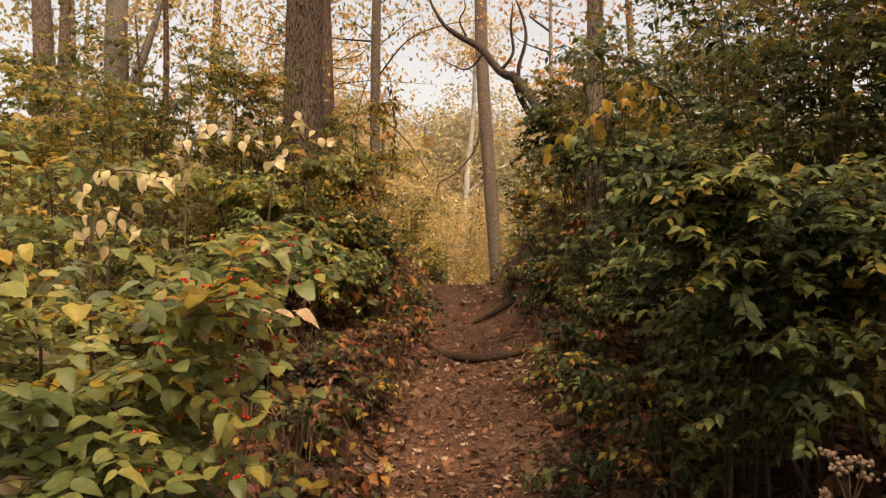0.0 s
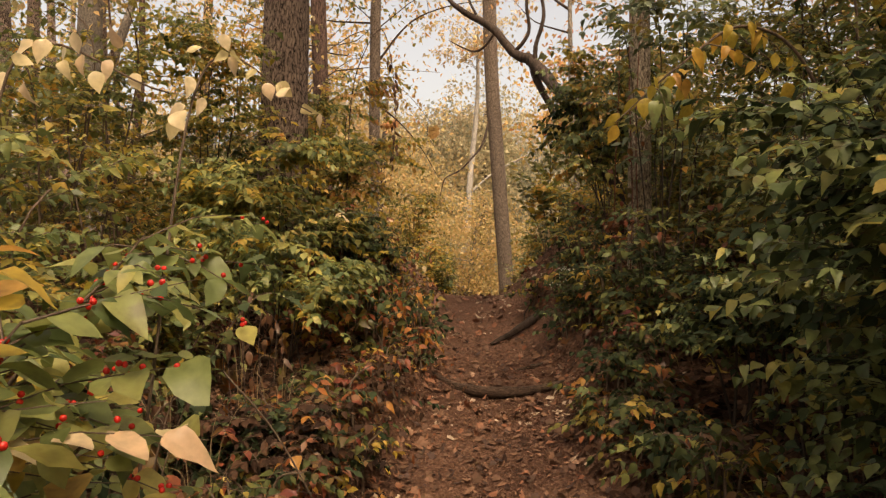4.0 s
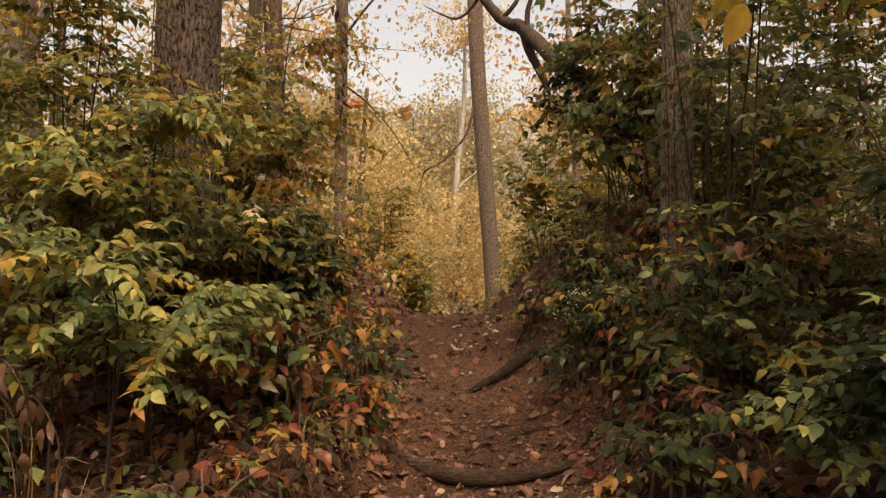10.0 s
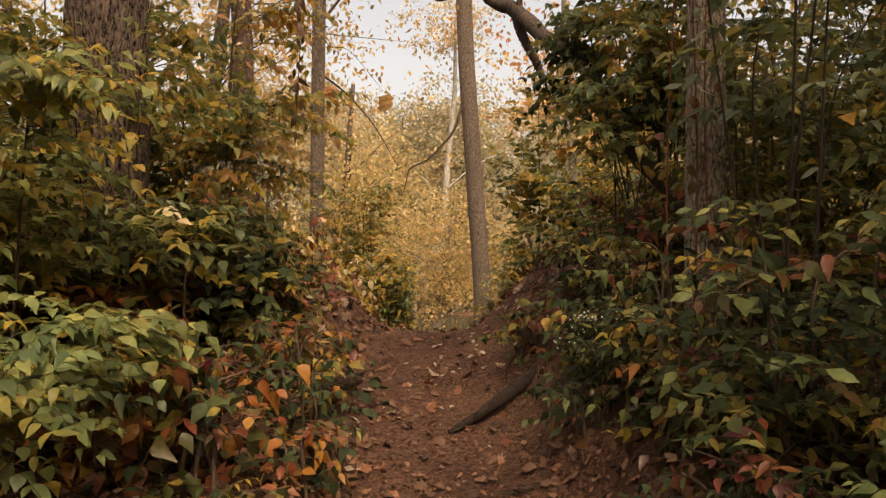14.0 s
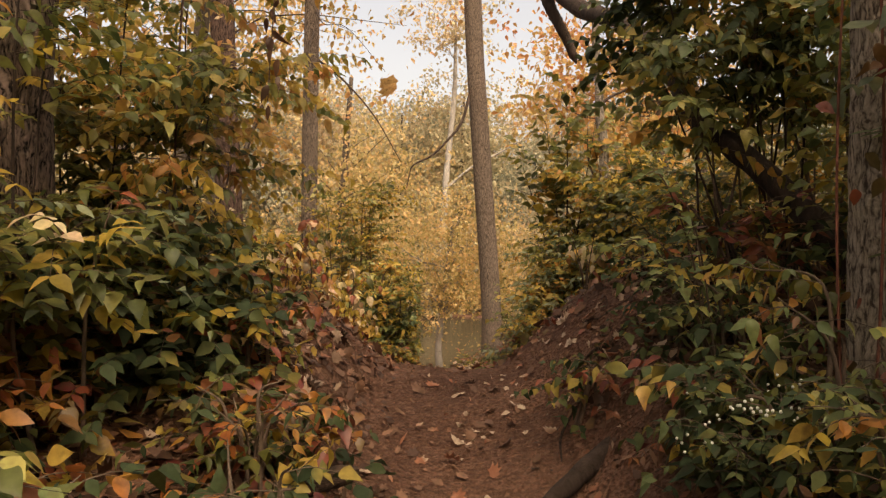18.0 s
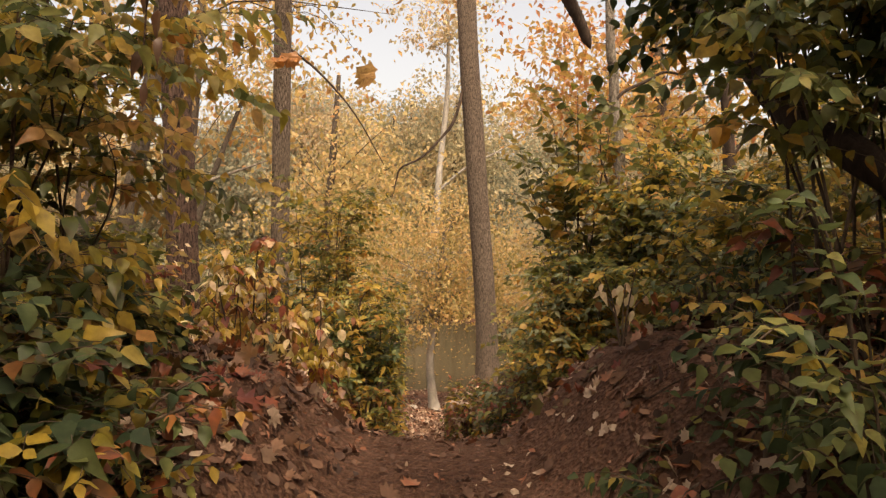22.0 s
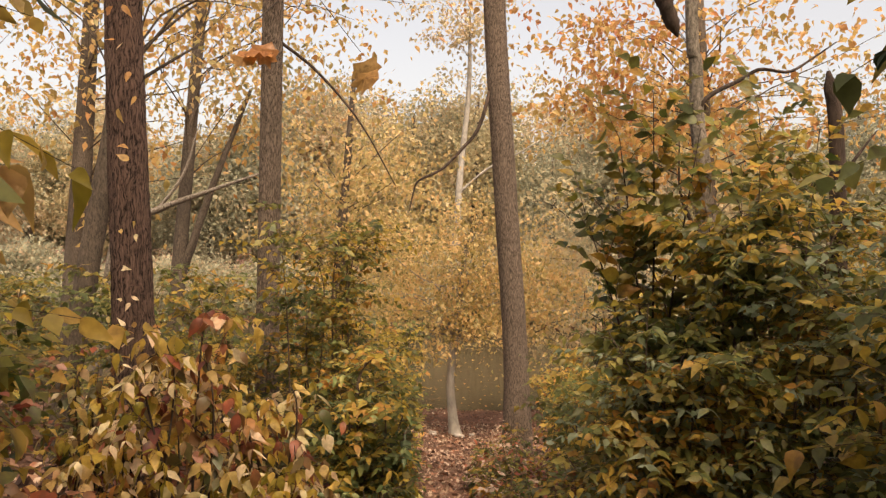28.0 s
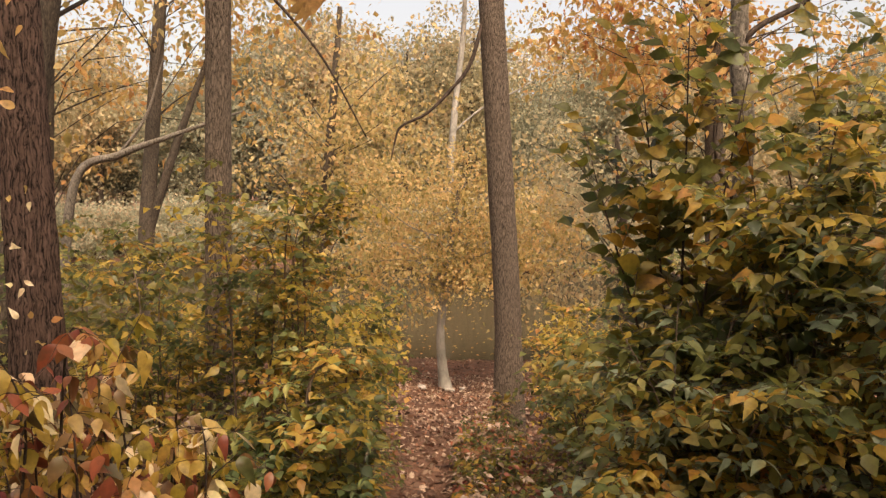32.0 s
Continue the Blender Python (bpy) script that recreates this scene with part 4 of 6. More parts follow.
for k, (x, y, h) in enumerate(((-0.72, 8.75, 0.62), (-1.05, 8.6, 0.9), (-1.4, 8.95, 0.7), (-1.0, 9.3, 1.05), (-1.75, 9.3, 0.7))):
    bush(x, y, h, 0.22, "pale yellow plant with large hanging leaves on the bank", [(U, 0.45), (GOLDEN, 0.12), (P, 0.18), (R_, 0.25)], 260 + k, 0.073, stems=8, twigs=14, stem_r=0.0045, bark=BARK_DARK, jitter=0.4, name="yellow_plant", category="plant",
         group="yellow plants on the bank", twig_len=0.18, pick=130, lift=-0.7, shape=OVATE)
bush(-0.45, 9.7, 1.15, 0.36, "green and yellow bush beside the descending path", [(O, 0.45), (G, 0.3), (U, 0.25)], 27, 0.06, flat=0.9, stems=11, twigs=36, name="leafy_bush", category="bush", twig_len=0.32, pick=120, shape=OVATE)
bush(-0.85, 10.6, 2.0, 0.5, "yellow-green bush on the slope", [(O, 0.5), (Y, 0.25), (U, 0.25)], 45, stems=10, twigs=32, name="leafy_bush", category="bush")
bush(-2.4, 9.0, 0.8, 0.8, "low mixed undergrowth with dry stems", [(O, 0.6), (R_, 0.4)], 28, stems=10, twigs=16, name="undergrowth", category="undergrowth")
bush(-3.6, 9.5, 1.3, 1.0, "low olive bush among the trunks", [(O, 0.6), (Y, 0.4)], 46, stems=10, twigs=26, name="leafy_bush", category="bush")
bush(-2.6, 12.0, 1.7, 1.0, "green bush on the slope to the river", [(Y, 0.6), (O, 0.4)], 29, 0.065, stems=10, twigs=28, name="leafy_bush", category="bush", twig_len=0.5)
bush(-1.6, 13.5, 1.9, 0.8, "yellow bush on the slope to the river", [(U, 0.5), (Y, 0.5)], 42, 0.07, stems=10, twigs=26, name="yellow_bush", category="bush", twig_len=0.5)
bush(-4.5, 13.5, 2.0, 1.4, "wide olive bush on the slope to the river", [(O, 0.4), (Y, 0.6)], 47, 0.08, stems=10, twigs=26, name="leafy_bush", category="bush", twig_len=0.6)
bush(-0.88, 4.5, 0.32, 0.32, "orange and russet plant with large drooping leaves", [(R_, 0.3), (EMBER, 0.4), (U, 0.12), (D, 0.18)], 143, 0.074, stems=8, twigs=11, name="bank_plant", category="plant", twig_len=0.22, pick=90, clear=0.32, lift=-0.2, jitter=0.55, shape=OVATE_WIDE)
bush(-1.1, 5.15, 0.4, 0.32, "orange and yellow plant with drooping leaves", [(D, 0.25), (EMBER, 0.35), (R_, 0.4)], 144, 0.068, stems=8, twigs=11, name="bank_plant", category="plant", twig_len=0.22, pick=80, clear=0.32, lift=-0.2, jitter=0.55, shape=OVATE)
# the darkest brown share stands in for shade under the bush
bush(-1.25, 2.9, 0.35, 0.35, "russet plant with large curled leaves under the bush", [(R_, 0.25), (SHADE_BROWN, 0.4), (D, 0.35)], 145, 0.085, stems=7, twigs=9, name="bank_plant", category="plant", twig_len=0.22, pick=60, clear=0.32, lift=-0.6, shape=OVATE_WIDE)
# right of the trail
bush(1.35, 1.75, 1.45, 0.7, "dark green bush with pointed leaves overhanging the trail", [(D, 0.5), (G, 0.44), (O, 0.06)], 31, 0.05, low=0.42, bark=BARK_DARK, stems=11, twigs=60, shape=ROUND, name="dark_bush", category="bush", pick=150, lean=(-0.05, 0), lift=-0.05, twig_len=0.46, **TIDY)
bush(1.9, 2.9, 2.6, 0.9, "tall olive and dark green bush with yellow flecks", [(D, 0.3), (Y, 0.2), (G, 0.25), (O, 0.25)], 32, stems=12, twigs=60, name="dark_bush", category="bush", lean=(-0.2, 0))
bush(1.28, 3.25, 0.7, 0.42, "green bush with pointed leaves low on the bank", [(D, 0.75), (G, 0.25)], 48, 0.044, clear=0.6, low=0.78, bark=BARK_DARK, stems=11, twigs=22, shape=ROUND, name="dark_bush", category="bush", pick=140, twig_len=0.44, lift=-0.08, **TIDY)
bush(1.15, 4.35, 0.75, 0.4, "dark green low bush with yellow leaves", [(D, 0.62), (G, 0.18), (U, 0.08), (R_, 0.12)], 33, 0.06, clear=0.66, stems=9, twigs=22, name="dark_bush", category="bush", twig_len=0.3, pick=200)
bush(2.3, 4.7, 3.4, 1.0, "tall olive-green bush on the bank", [(O, 0.25), (G, 0.3), (Y, 0.45)], 34, stems=13, twigs=56, name="dark_bush", category="bush", lean=(-0.2, 0), twig_len=0.5)
for k, (x, y, h, m) in enumerate(((1.0, 6.95, 0.24, [(D, 0.45), (G, 0.35), (EMBER, 0.2)]), (1.15, 6.6, 0.32, [(D, 0.6), (G, 0.4)]), (1.25, 7.2, 0.36, [(D, 0.5), (G, 0.3), (O, 0.2)]))):
    bush(x, y, h, 0.2, "green and russet plant on top of the bare bank", m, 191 + k, 0.04, stems=6, twigs=9, shape=ROUND, name="bank_plant", category="plant", group="low plants along the trail", twig_len=0.15, clear=0.6, lift=-0.2)
bush(1.05, 5.1, 0.5, 0.3, "yellow-leaved sapling at the foot of the vine-wrapped trunk", [(U, 0.2), (O, 0.3), (R_, 0.15), (G, 0.35)], 35, 0.052, stems=7, twigs=9, name="yellow_plant", category="plant", twig_len=0.2, pick=90, lift=-0.5)
bush(1.2, 4.6, 2.2, 0.4, "thin sage-green sapling in front of the slender trunk", [(SAGE, 0.6), (O, 0.15), (Y, 0.25)], 139, 0.064, stems=6, twigs=20, name="sapling", category="sapling", low=0.4, clear=0.6, twig_len=0.42, stem_r=0.004, bark=BARK_DARK, shape=ROUND, **TIDY)
bush(1.85, 6.5, 1.9, 0.6, "olive hanging foliage round the dead bough", [(O, 0.4), (Y, 0.6)], 36, 0.056, stems=10, twigs=26, flat=0.7, name="dark_bush", category="bush", low=0.15, lift=-0.3, lean=(-0.15, 0), shape=ROUND)
bush(0.8, 5.0, 0.34, 0.28, "low green plant with small white flowers", [(D, 0.85), (G, 0.15)], 37, 0.038, stems=10, twigs=16, name="white_snakeroot", category="wildflower", twig_len=0.18, pick=120, clear=0.36)
bush(1.25, 6.2, 0.45, 0.35, "russet and green plant on the bank", [(R_, 0.7), (D, 0.3)], 138, 0.07, stems=8, twigs=12, name="bank_plant", category="plant", twig_len=0.22, pick=60)
bush(1.55, 5.5, 1.3, 0.5, "olive-green leafy bush beside the slender trunk", [(G, 0.4), (Y, 0.25), (O, 0.35)], 49, stems=9, twigs=22, name="dark_bush", category="bush")
bush(1.3, 6.45, 1.6, 0.5, "olive and green overhanging sapling foliage above the bank", [(O, 0.3), (G, 0.3), (Y, 0.4)], 52, 0.055, stems=9, twigs=32, stem_r=0.0045, flat=0.7, shape=ROUND, name="dark_sapling", category="sapling", low=0.42, lift=-0.3, lean=(-0.2, 0), clear=0.5)
bush(2.9, 7.4, 3.2, 1.2, "tall olive bush behind the dead bough", [(O, 0.6), (Y, 0.4)], 53, 0.065, stems=12, twigs=32, name="dark_bush", category="bush", twig_len=0.55)
bush(1.75, 9.1, 1.55, 0.8, "large olive and gold bush on the bank", [(O, 0.28), (U, 0.2), (SAGE, 0.2), (Y, 0.32)], 38, 0.062, flat=0.9, stems=13, twigs=50, name="leafy_bush", category="bush", pick=120, shape=OVATE, low=0.02)
bush(0.95, 9.2, 1.15, 0.5, "dense green bush beside the descending path", [(O, 0.3), (SAGE, 0.22), (U, 0.12), (Y, 0.36)], 39, 0.06, flat=0.9, stems=12, twigs=42, name="leafy_bush", category="bush", twig_len=0.36, pick=120, shape=OVATE, low=0.02)
bush(1.3, 9.45, 1.95, 0.6, "olive and gold bush behind the green one", [(O, 0.4), (U, 0.25), (Y, 0.35)], 151, 0.06, flat=0.8, stems=11, twigs=40, name="leafy_bush", category="bush", twig_len=0.42, shape=OVATE_WIDE)
bush(1.3, 6.4, 1.95, 0.5, "tall olive sapling with hanging leaves above the bank", [(D, 0.28), (O, 0.3), (G, 0.3), (U, 0.12)], 152, 0.058, stems=8, twigs=21, stem_r=0.0045, bark=BARK_DARK, flat=0.7, shape=ROUND, name="dark_sapling", category="sapling", low=0.5, lift=-0.2, lean=(-0.25, 0), clear=0.5, twig_len=0.5)


def ash(x, y, tops, label, mats, seed, leaf=0.085):
    """An ash sapling: upright stems set with feathered leaves of many leaflets."""
    r = np.random.default_rng(seed)
    z0 = float(ground_z(x, y)) - 0.03
    root = thing("ash_sapling", x, y, z0, label, "sapling")
    bins = [[] for _ in mats]
    for tx, ty, tz in tops:
        line = smooth_line([(r.normal() * 0.04, r.normal() * 0.04, 0), ((tx - x) * 0.35, (ty - y) * 0.35, (tz - z0) * 0.55), (tx - x, ty - y, tz - z0)], 24)
        v, f = tube_arrays(line, [0.008, 0.006, 0.002], 6, 0.04, 0, r)
        stem = child("stem", mesh_from("stem", v, f, BARK_DARK, True), root)
        for q, k in enumerate(np.linspace(7, 23, 15).astype(int)):
            a = 2.4 * q + r.normal() * 0.3
            ln = r.uniform(0.24, 0.38)
            d = np.array([math.cos(a) * 0.8, math.sin(a) * 0.5, 0.55 + 0.03 * q]) * ln
            e = line[k] + d
            tl = smooth_line([line[k], line[k] + d * 0.55 + np.array([0, 0, 0.03]), e - np.array([0, 0, 0.04])], 8)
            v, f = tube_arrays(tl, [0.002, 0.001], 4, 0, 0, r)
            child("leaf_stalk", mesh_from("leaf_stalk", v, f, TWIG, True), stem)
            pos, tip, nrm, sz = spray_leaves(tl, leaf, r, 0.45, 0.15, 0.55, 0.1, 0.15, 0.15)
            bins[int(r.integers(len(mats)))].append((pos, tip, nrm + np.array([0, -0.7, 0]), sz))
    for mt, sets in zip(mats, bins):
        al = [np.concatenate([q[k] for q in sets]) for k in range(4)]
        tagged(child("foliage", leaves_mesh("foliage", [leaves_arrays(*al, ROUND, r, 0.3)], mt), root), kind="stuff")


ash(1.0, 9.6, ((0.98, 9.6, 2.98), (0.82, 9.65, 2.75), (1.22, 9.6, 2.8), (0.62, 9.55, 2.4)), "olive-gold ash sapling with feathered leaves above the bushes", (OLIVE, YGREEN, OLIVE), 54, 0.095)
ash(1.85, 10.1, ((1.7, 10.1, 3.0), (2.05, 10.1, 2.9), (1.5, 10.0, 2.7)), "olive-green ash sapling with feathered leaves behind the crooked trunk", (YGREEN, OLIVE), 153, 0.085)
bush(3.0, 9.6, 2.2, 1.1, "olive and gold bush on the bank", [(O, 0.7), (U, 0.3)], 40, 0.065, stems=12, twigs=36, name="leafy_bush", category="bush", twig_len=0.5)
bush(1.7, 12.6, 1.9, 0.8, "yellow-green bush beside the tall trunk", [(Y, 0.6), (U, 0.4)], 41, 0.07, stems=10, twigs=28, name="leafy_bush", category="bush", twig_len=0.45)
bush(3.6, 13.0, 2.4, 1.3, "wide olive and yellow bush on the slope", [(O, 0.4), (Y, 0.6)], 55, 0.08, stems=11, twigs=30, name="leafy_bush", category="bush", twig_len=0.6)
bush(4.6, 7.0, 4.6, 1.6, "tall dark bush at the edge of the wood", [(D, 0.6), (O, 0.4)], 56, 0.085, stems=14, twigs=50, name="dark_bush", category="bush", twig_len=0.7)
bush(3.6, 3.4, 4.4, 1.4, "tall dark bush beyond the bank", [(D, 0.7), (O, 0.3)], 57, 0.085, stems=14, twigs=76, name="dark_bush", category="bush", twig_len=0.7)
bush(-4.0, 4.6, 1.9, 1.4, "wide yellow-green bush beyond the bank", [(U, 0.6), (Y, 0.4)], 58, 0.08, stems=13, twigs=32, name="leafy_bush", category="bush", twig_len=0.6)
bush(-4.6, 7.6, 2.2, 1.4, "wide yellow-green bush beyond the bank", [(O, 0.4), (Y, 0.6)], 59, 0.08, stems=11, twigs=30, name="leafy_bush", category="bush", twig_len=0.6)

# further growth on the plateau and the slope
for k, (x, y, h, w, mats, sz) in enumerate((
    (-1.7, 1.2, 1.3, 0.7, [(G, 1)], 0.07), (-2.9, 1.6, 1.6, 1.0, [(Y, 0.6), (HONEY, 0.4)], 0.08), (-1.6, 3.7, 0.8, 0.5, [(G, 0.7), (O, 0.3)], 0.055), (-2.6, 3.4, 1.2, 0.8, [(G, 0.6), (O, 0.4)], 0.065),
    (-1.75, 5.0, 0.9, 0.5, [(O, 0.5), (U, 0.25), (Y, 0.25)], 0.055), (-1.9, 6.1, 1.3, 0.6, [(O, 0.6), (Y, 0.4)], 0.055), (-0.95, 5.6, 0.5, 0.4, [(O, 0.45), (D, 0.3), (R_, 0.25)], 0.055), (-3.2, 6.0, 1.6, 1.0, [(O, 0.6), (Y, 0.4)], 0.075),
    (-1.7, 7.9, 0.8, 0.5, [(O, 0.6), (U, 0.4)], 0.06), (-3.3, 8.0, 1.2, 0.8, [(O, 0.6), (Y, 0.4)], 0.07), (-0.8, 11.8, 1.4, 0.5, [(O, 0.5), (U, 0.5)], 0.06), (-1.6, 11.0, 1.5, 0.6, [(O, 0.7), (U, 0.3)], 0.06),
    (-0.9, 13.2, 1.5, 0.5, [(U, 0.5), (Y, 0.5)], 0.07), (1.15, 11.6, 1.3, 0.55, [(Y, 0.5), (O, 0.5)], 0.06), (1.35, 13.6, 1.3, 0.5, [(U, 0.4), (O, 0.6)], 0.065), (2.3, 11.2, 2.3, 0.8, [(O, 0.6), (U, 0.4)], 0.065),
    (-1.2, 16.5, 1.4, 0.8, [(U, 0.5), (Y, 0.5)], 0.09), (1.7, 16.5, 1.5, 0.8, [(U, 0.5), (O, 0.5)], 0.09), (-2.2, 20.0, 1.5, 0.9, [(U, 0.5), (Y, 0.5)], 0.1), (2.3, 20.5, 1.5, 1.0, [(U, 0.6), (O, 0.4)], 0.1),
    (-3.6, 16.5, 1.8, 1.2, [(U, 0.4), (Y, 0.6)], 0.1), (4.2, 17.0, 1.8, 1.2, [(O, 0.4), (U, 0.6)], 0.1),
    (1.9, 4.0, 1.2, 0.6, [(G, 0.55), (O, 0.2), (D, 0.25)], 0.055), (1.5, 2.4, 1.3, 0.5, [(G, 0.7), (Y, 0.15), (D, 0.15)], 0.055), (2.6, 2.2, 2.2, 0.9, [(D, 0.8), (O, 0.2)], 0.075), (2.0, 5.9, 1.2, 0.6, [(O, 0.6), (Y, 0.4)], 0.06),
    (1.45, 7.5, 0.7, 0.5, [(O, 0.4), (U, 0.35), (Y, 0.25)], 0.055), (2.2, 7.7, 1.4, 0.7, [(O, 0.45), (U, 0.55)], 0.06), (2.1, 1.0, 1.6, 0.7, [(D, 1)], 0.075), (-1.7, 3.1, 0.5, 0.4, [(D, 0.6), (R_, 0.4)], 0.05), (-0.85, 3.1, 0.24, 0.26, [(D, 0.35), (SHADE_BROWN, 0.45), (R_, 0.2)], 0.045), (-1.4, 5.2, 0.4, 0.4, [(O, 0.4), (R_, 0.35), (U, 0.25)], 0.055), (-1.35, 6.0, 0.4, 0.35, [(O, 0.6), (R_, 0.4)], 0.05), (-1.5, 7.4, 0.4, 0.4, [(O, 0.5), (R_, 0.5)], 0.055))):
    tone = {"honeysuckle_green": "green", "yellow_green_leaf": "yellow-green", "dark_green_leaf": "dark green", "olive_leaf": "olive", "yellow_leaf": "yellow", "honeysuckle_light_green": "light green"}[mats[0][0].name]
    where = "on the slope to the river" if y > 10.5 else "in the undergrowth beside the trail"
    bush(x, y, h, w, f"leafy {tone} bush {where}", mats, 400 + k, sz, stems=9, twigs=26, name="leafy_bush" if mats[0][0] is not D else "dark_bush", category="bush", twig_len=0.3 + 0.12 * w)

# low growth along both banks
low_rng = np.random.default_rng(5)
STRAW = bark_mat("dry_straw", (0.10, 0.06, 0.035), (0.34, 0.24, 0.14), 30.0, 0.3, 0.3)
for k in range(6):
    x, y = -0.62 - 0.2 * (k % 3) - 0.05 * k, 2.2 + 0.34 * k
    tuft = thing("dry_stalk_tuft", x, y, float(ground_z(x, y)), "tangle of thin dry brown stalks under the bushes", "dead stalks", "dry stalks on the bank")
    for q in range(11):
        a, h, o = low_rng.uniform(0, 6.28), low_rng.uniform(0.18, 0.5), low_rng.uniform(0.05, 0.28)
        pts = [(0.05 * math.cos(a), 0.05 * math.sin(a), -0.02), (0.4 * o * math.cos(a), 0.4 * o * math.sin(a), 0.7 * h), (o * math.cos(a), o * math.sin(a), h * low_rng.uniform(0.5, 1.1))]
        v, f = tube_arrays(smooth_line(pts, 9), [0.0022, 0.0016, 0.0008], 5, 0.05, 0, low_rng)
        child("stalk", mesh_from("stalk", v, f, STRAW if q % 3 else BARK_DARK, True), tuft)
for k in range(15):
    y = 1.9 + 0.28 * k
    x = float(path_x(y)) - float(half_width(y)) - low_rng.uniform(0.14, 0.5)
    # the near-black brown shares paint shade into the low plants
    mats = ([(D, 0.5), (SHADE_BROWN, 0.2), (R_, 0.2), (EMBER, 0.1)], [(R_, 0.3), (CURL, 0.25), (SHADE_BROWN, 0.3), (EMBER, 0.15)], [(R_, 0.2), (U, 0.1), (SHADE_BROWN, 0.3), (D, 0.4)])[k % 3]
    if k > 8:
        mats = ([(O, 0.2), (R_, 0.25), (EMBER, 0.2), (D, 0.35)], [(R_, 0.35), (EMBER, 0.3), (D, 0.35)], [(U, 0.15), (G, 0.2), (EMBER, 0.15), (D, 0.5)])[k % 3]
    bush(x, y, low_rng.uniform(0.2, 0.42), 0.24, ("green and russet ground plants on the bank", "russet withering plants on the bank", "mixed red and yellow seedlings on the bank")[k % 3], mats, 300 + k,
         low_rng.uniform(0.045, 0.062), shape=(OVATE, OVATE_WIDE)[k % 2], stems=8, twigs=6, name="bank_plant", category="plant", group="low plants along the trail", twig_len=0.2, pick=20, clear=0.3, lift=-0.2, jitter=0.35 + 0.2 * (k > 8))
for k in range(20):
    y = 2.1 + 0.21 * k
    x = float(path_x(y)) + float(half_width(y)) + low_rng.uniform(0.2, 0.55)
    mats = ([(D, 0.75), (U, 0.12), (EMBER, 0.13)], [(D, 0.5), (R_, 0.3), (CURL, 0.2)], [(G, 0.2), (EMBER, 0.1), (D, 0.7)])[k % 3]
    bush(x, y, low_rng.uniform(0.2, 0.38), 0.22, ("dark green ground plants on the bank", "dark green and russet plants on the bank", "green seedlings with russet leaves on the bank")[k % 3], mats, 330 + k,
         low_rng.uniform(0.042, 0.058), shape=(OVATE, OVATE_WIDE)[k % 2], stems=8, twigs=6, name="bank_plant", category="plant", group="low plants along the trail", twig_len=0.2, pick=20, clear=0.3, lift=-0.2)

for k in range(16):
    y = 9.4 + 0.42 * (k // 2)
    side = (-1, 1)[k % 2]
    x = float(path_x(y)) + side * (float(half_width(y)) + low_rng.uniform(0.15, 0.45))
    bush(x, y, low_rng.uniform(0.3, 0.6), 0.28, "brown and olive weeds beside the descending path", [(O, 0.5), (R_, 0.3), (Y, 0.2)], 360 + k, 0.05, stems=7, twigs=12,
         name="weed_clump", category="weeds", group="weeds beside the descending path", twig_len=0.2)

for k in range(16):
    y = 11.2 + 0.24 * k
    x = 0.34 + 0.16 * ((k * 0.618) % 1) + 0.03 * (y - 11.4)
    if k % 2:
        x, y = x - 0.16, y - 0.5
    bush(x, y, 0.34 + 0.1 * (k % 3), 0.2, "brown and olive weeds at the foot of the tall trunk", [(O, 0.45), (R_, 0.35), (TANLEAF, 0.2)], 470 + k, 0.055, stems=6, twigs=18, name="weed_clump", category="weeds", group="weeds beside the descending path", twig_len=0.16)
# pale stones at the foot of the yellow tree
r_s = np.random.default_rng(61)
STONE = bark_mat("pale_stone", (0.22, 0.19, 0.165), (0.45, 0.4, 0.36), 6.0, 1.0, 0.5)
for k in range(5):
    x, y = -0.25 + 0.5 * r_s.uniform() * (1, -1)[k % 2], 22.3 + r_s.uniform(-0.3, 0.4)
    root = thing("stone", x, y, float(ground_z(x, y)), "pale rounded stone on the path near the water", "stone", "stones by the water")
    a, b = np.meshgrid(np.linspace(0, math.pi, 7), np.linspace(0, 2 * math.pi, 10, endpoint=False), indexing="ij")
    rad = r_s.uniform(0.04, 0.08) * (1 + 0.18 * np.sin(3 * a + k) * np.cos(2 * b + k))
    vv = np.stack([rad * np.sin(a) * np.cos(b) * 1.3, rad * np.sin(a) * np.sin(b), 0.65 * rad * np.cos(a) + 0.03], -1).reshape(-1, 3)
    ii, jj = np.meshgrid(np.arange(6) * 10, np.arange(10), indexing="ij")
    kk = (jj + 1) % 10
    child("stone_body", mesh_from("stone", vv, np.stack([ii + jj, ii + 10 + jj, ii + 10 + kk, ii + kk], -1).reshape(-1, 4), STONE, True), root)

# the small yellow tree at the water
tree(-0.2, 23.0, "small pale-barked tree with a drooping yellow crown at the water", [(0.1, 0, 0), (0.02, 0, 0.5), (-0.04, 0, 1.3), (0.05, 0, 2.4), (0.3, 0, 4.6)], [0.17, 0.12, 0.1, 0.09, 0.085, 0.07, 0.04], BARK_FAR,
     [((0.3, -0.3, 3.5), (2.6, 1.6, 1.7), 190, 70, 0.28, 0.1, GOLD)], seed=51, name="yellow_tree", sides=20, fork=2.3)
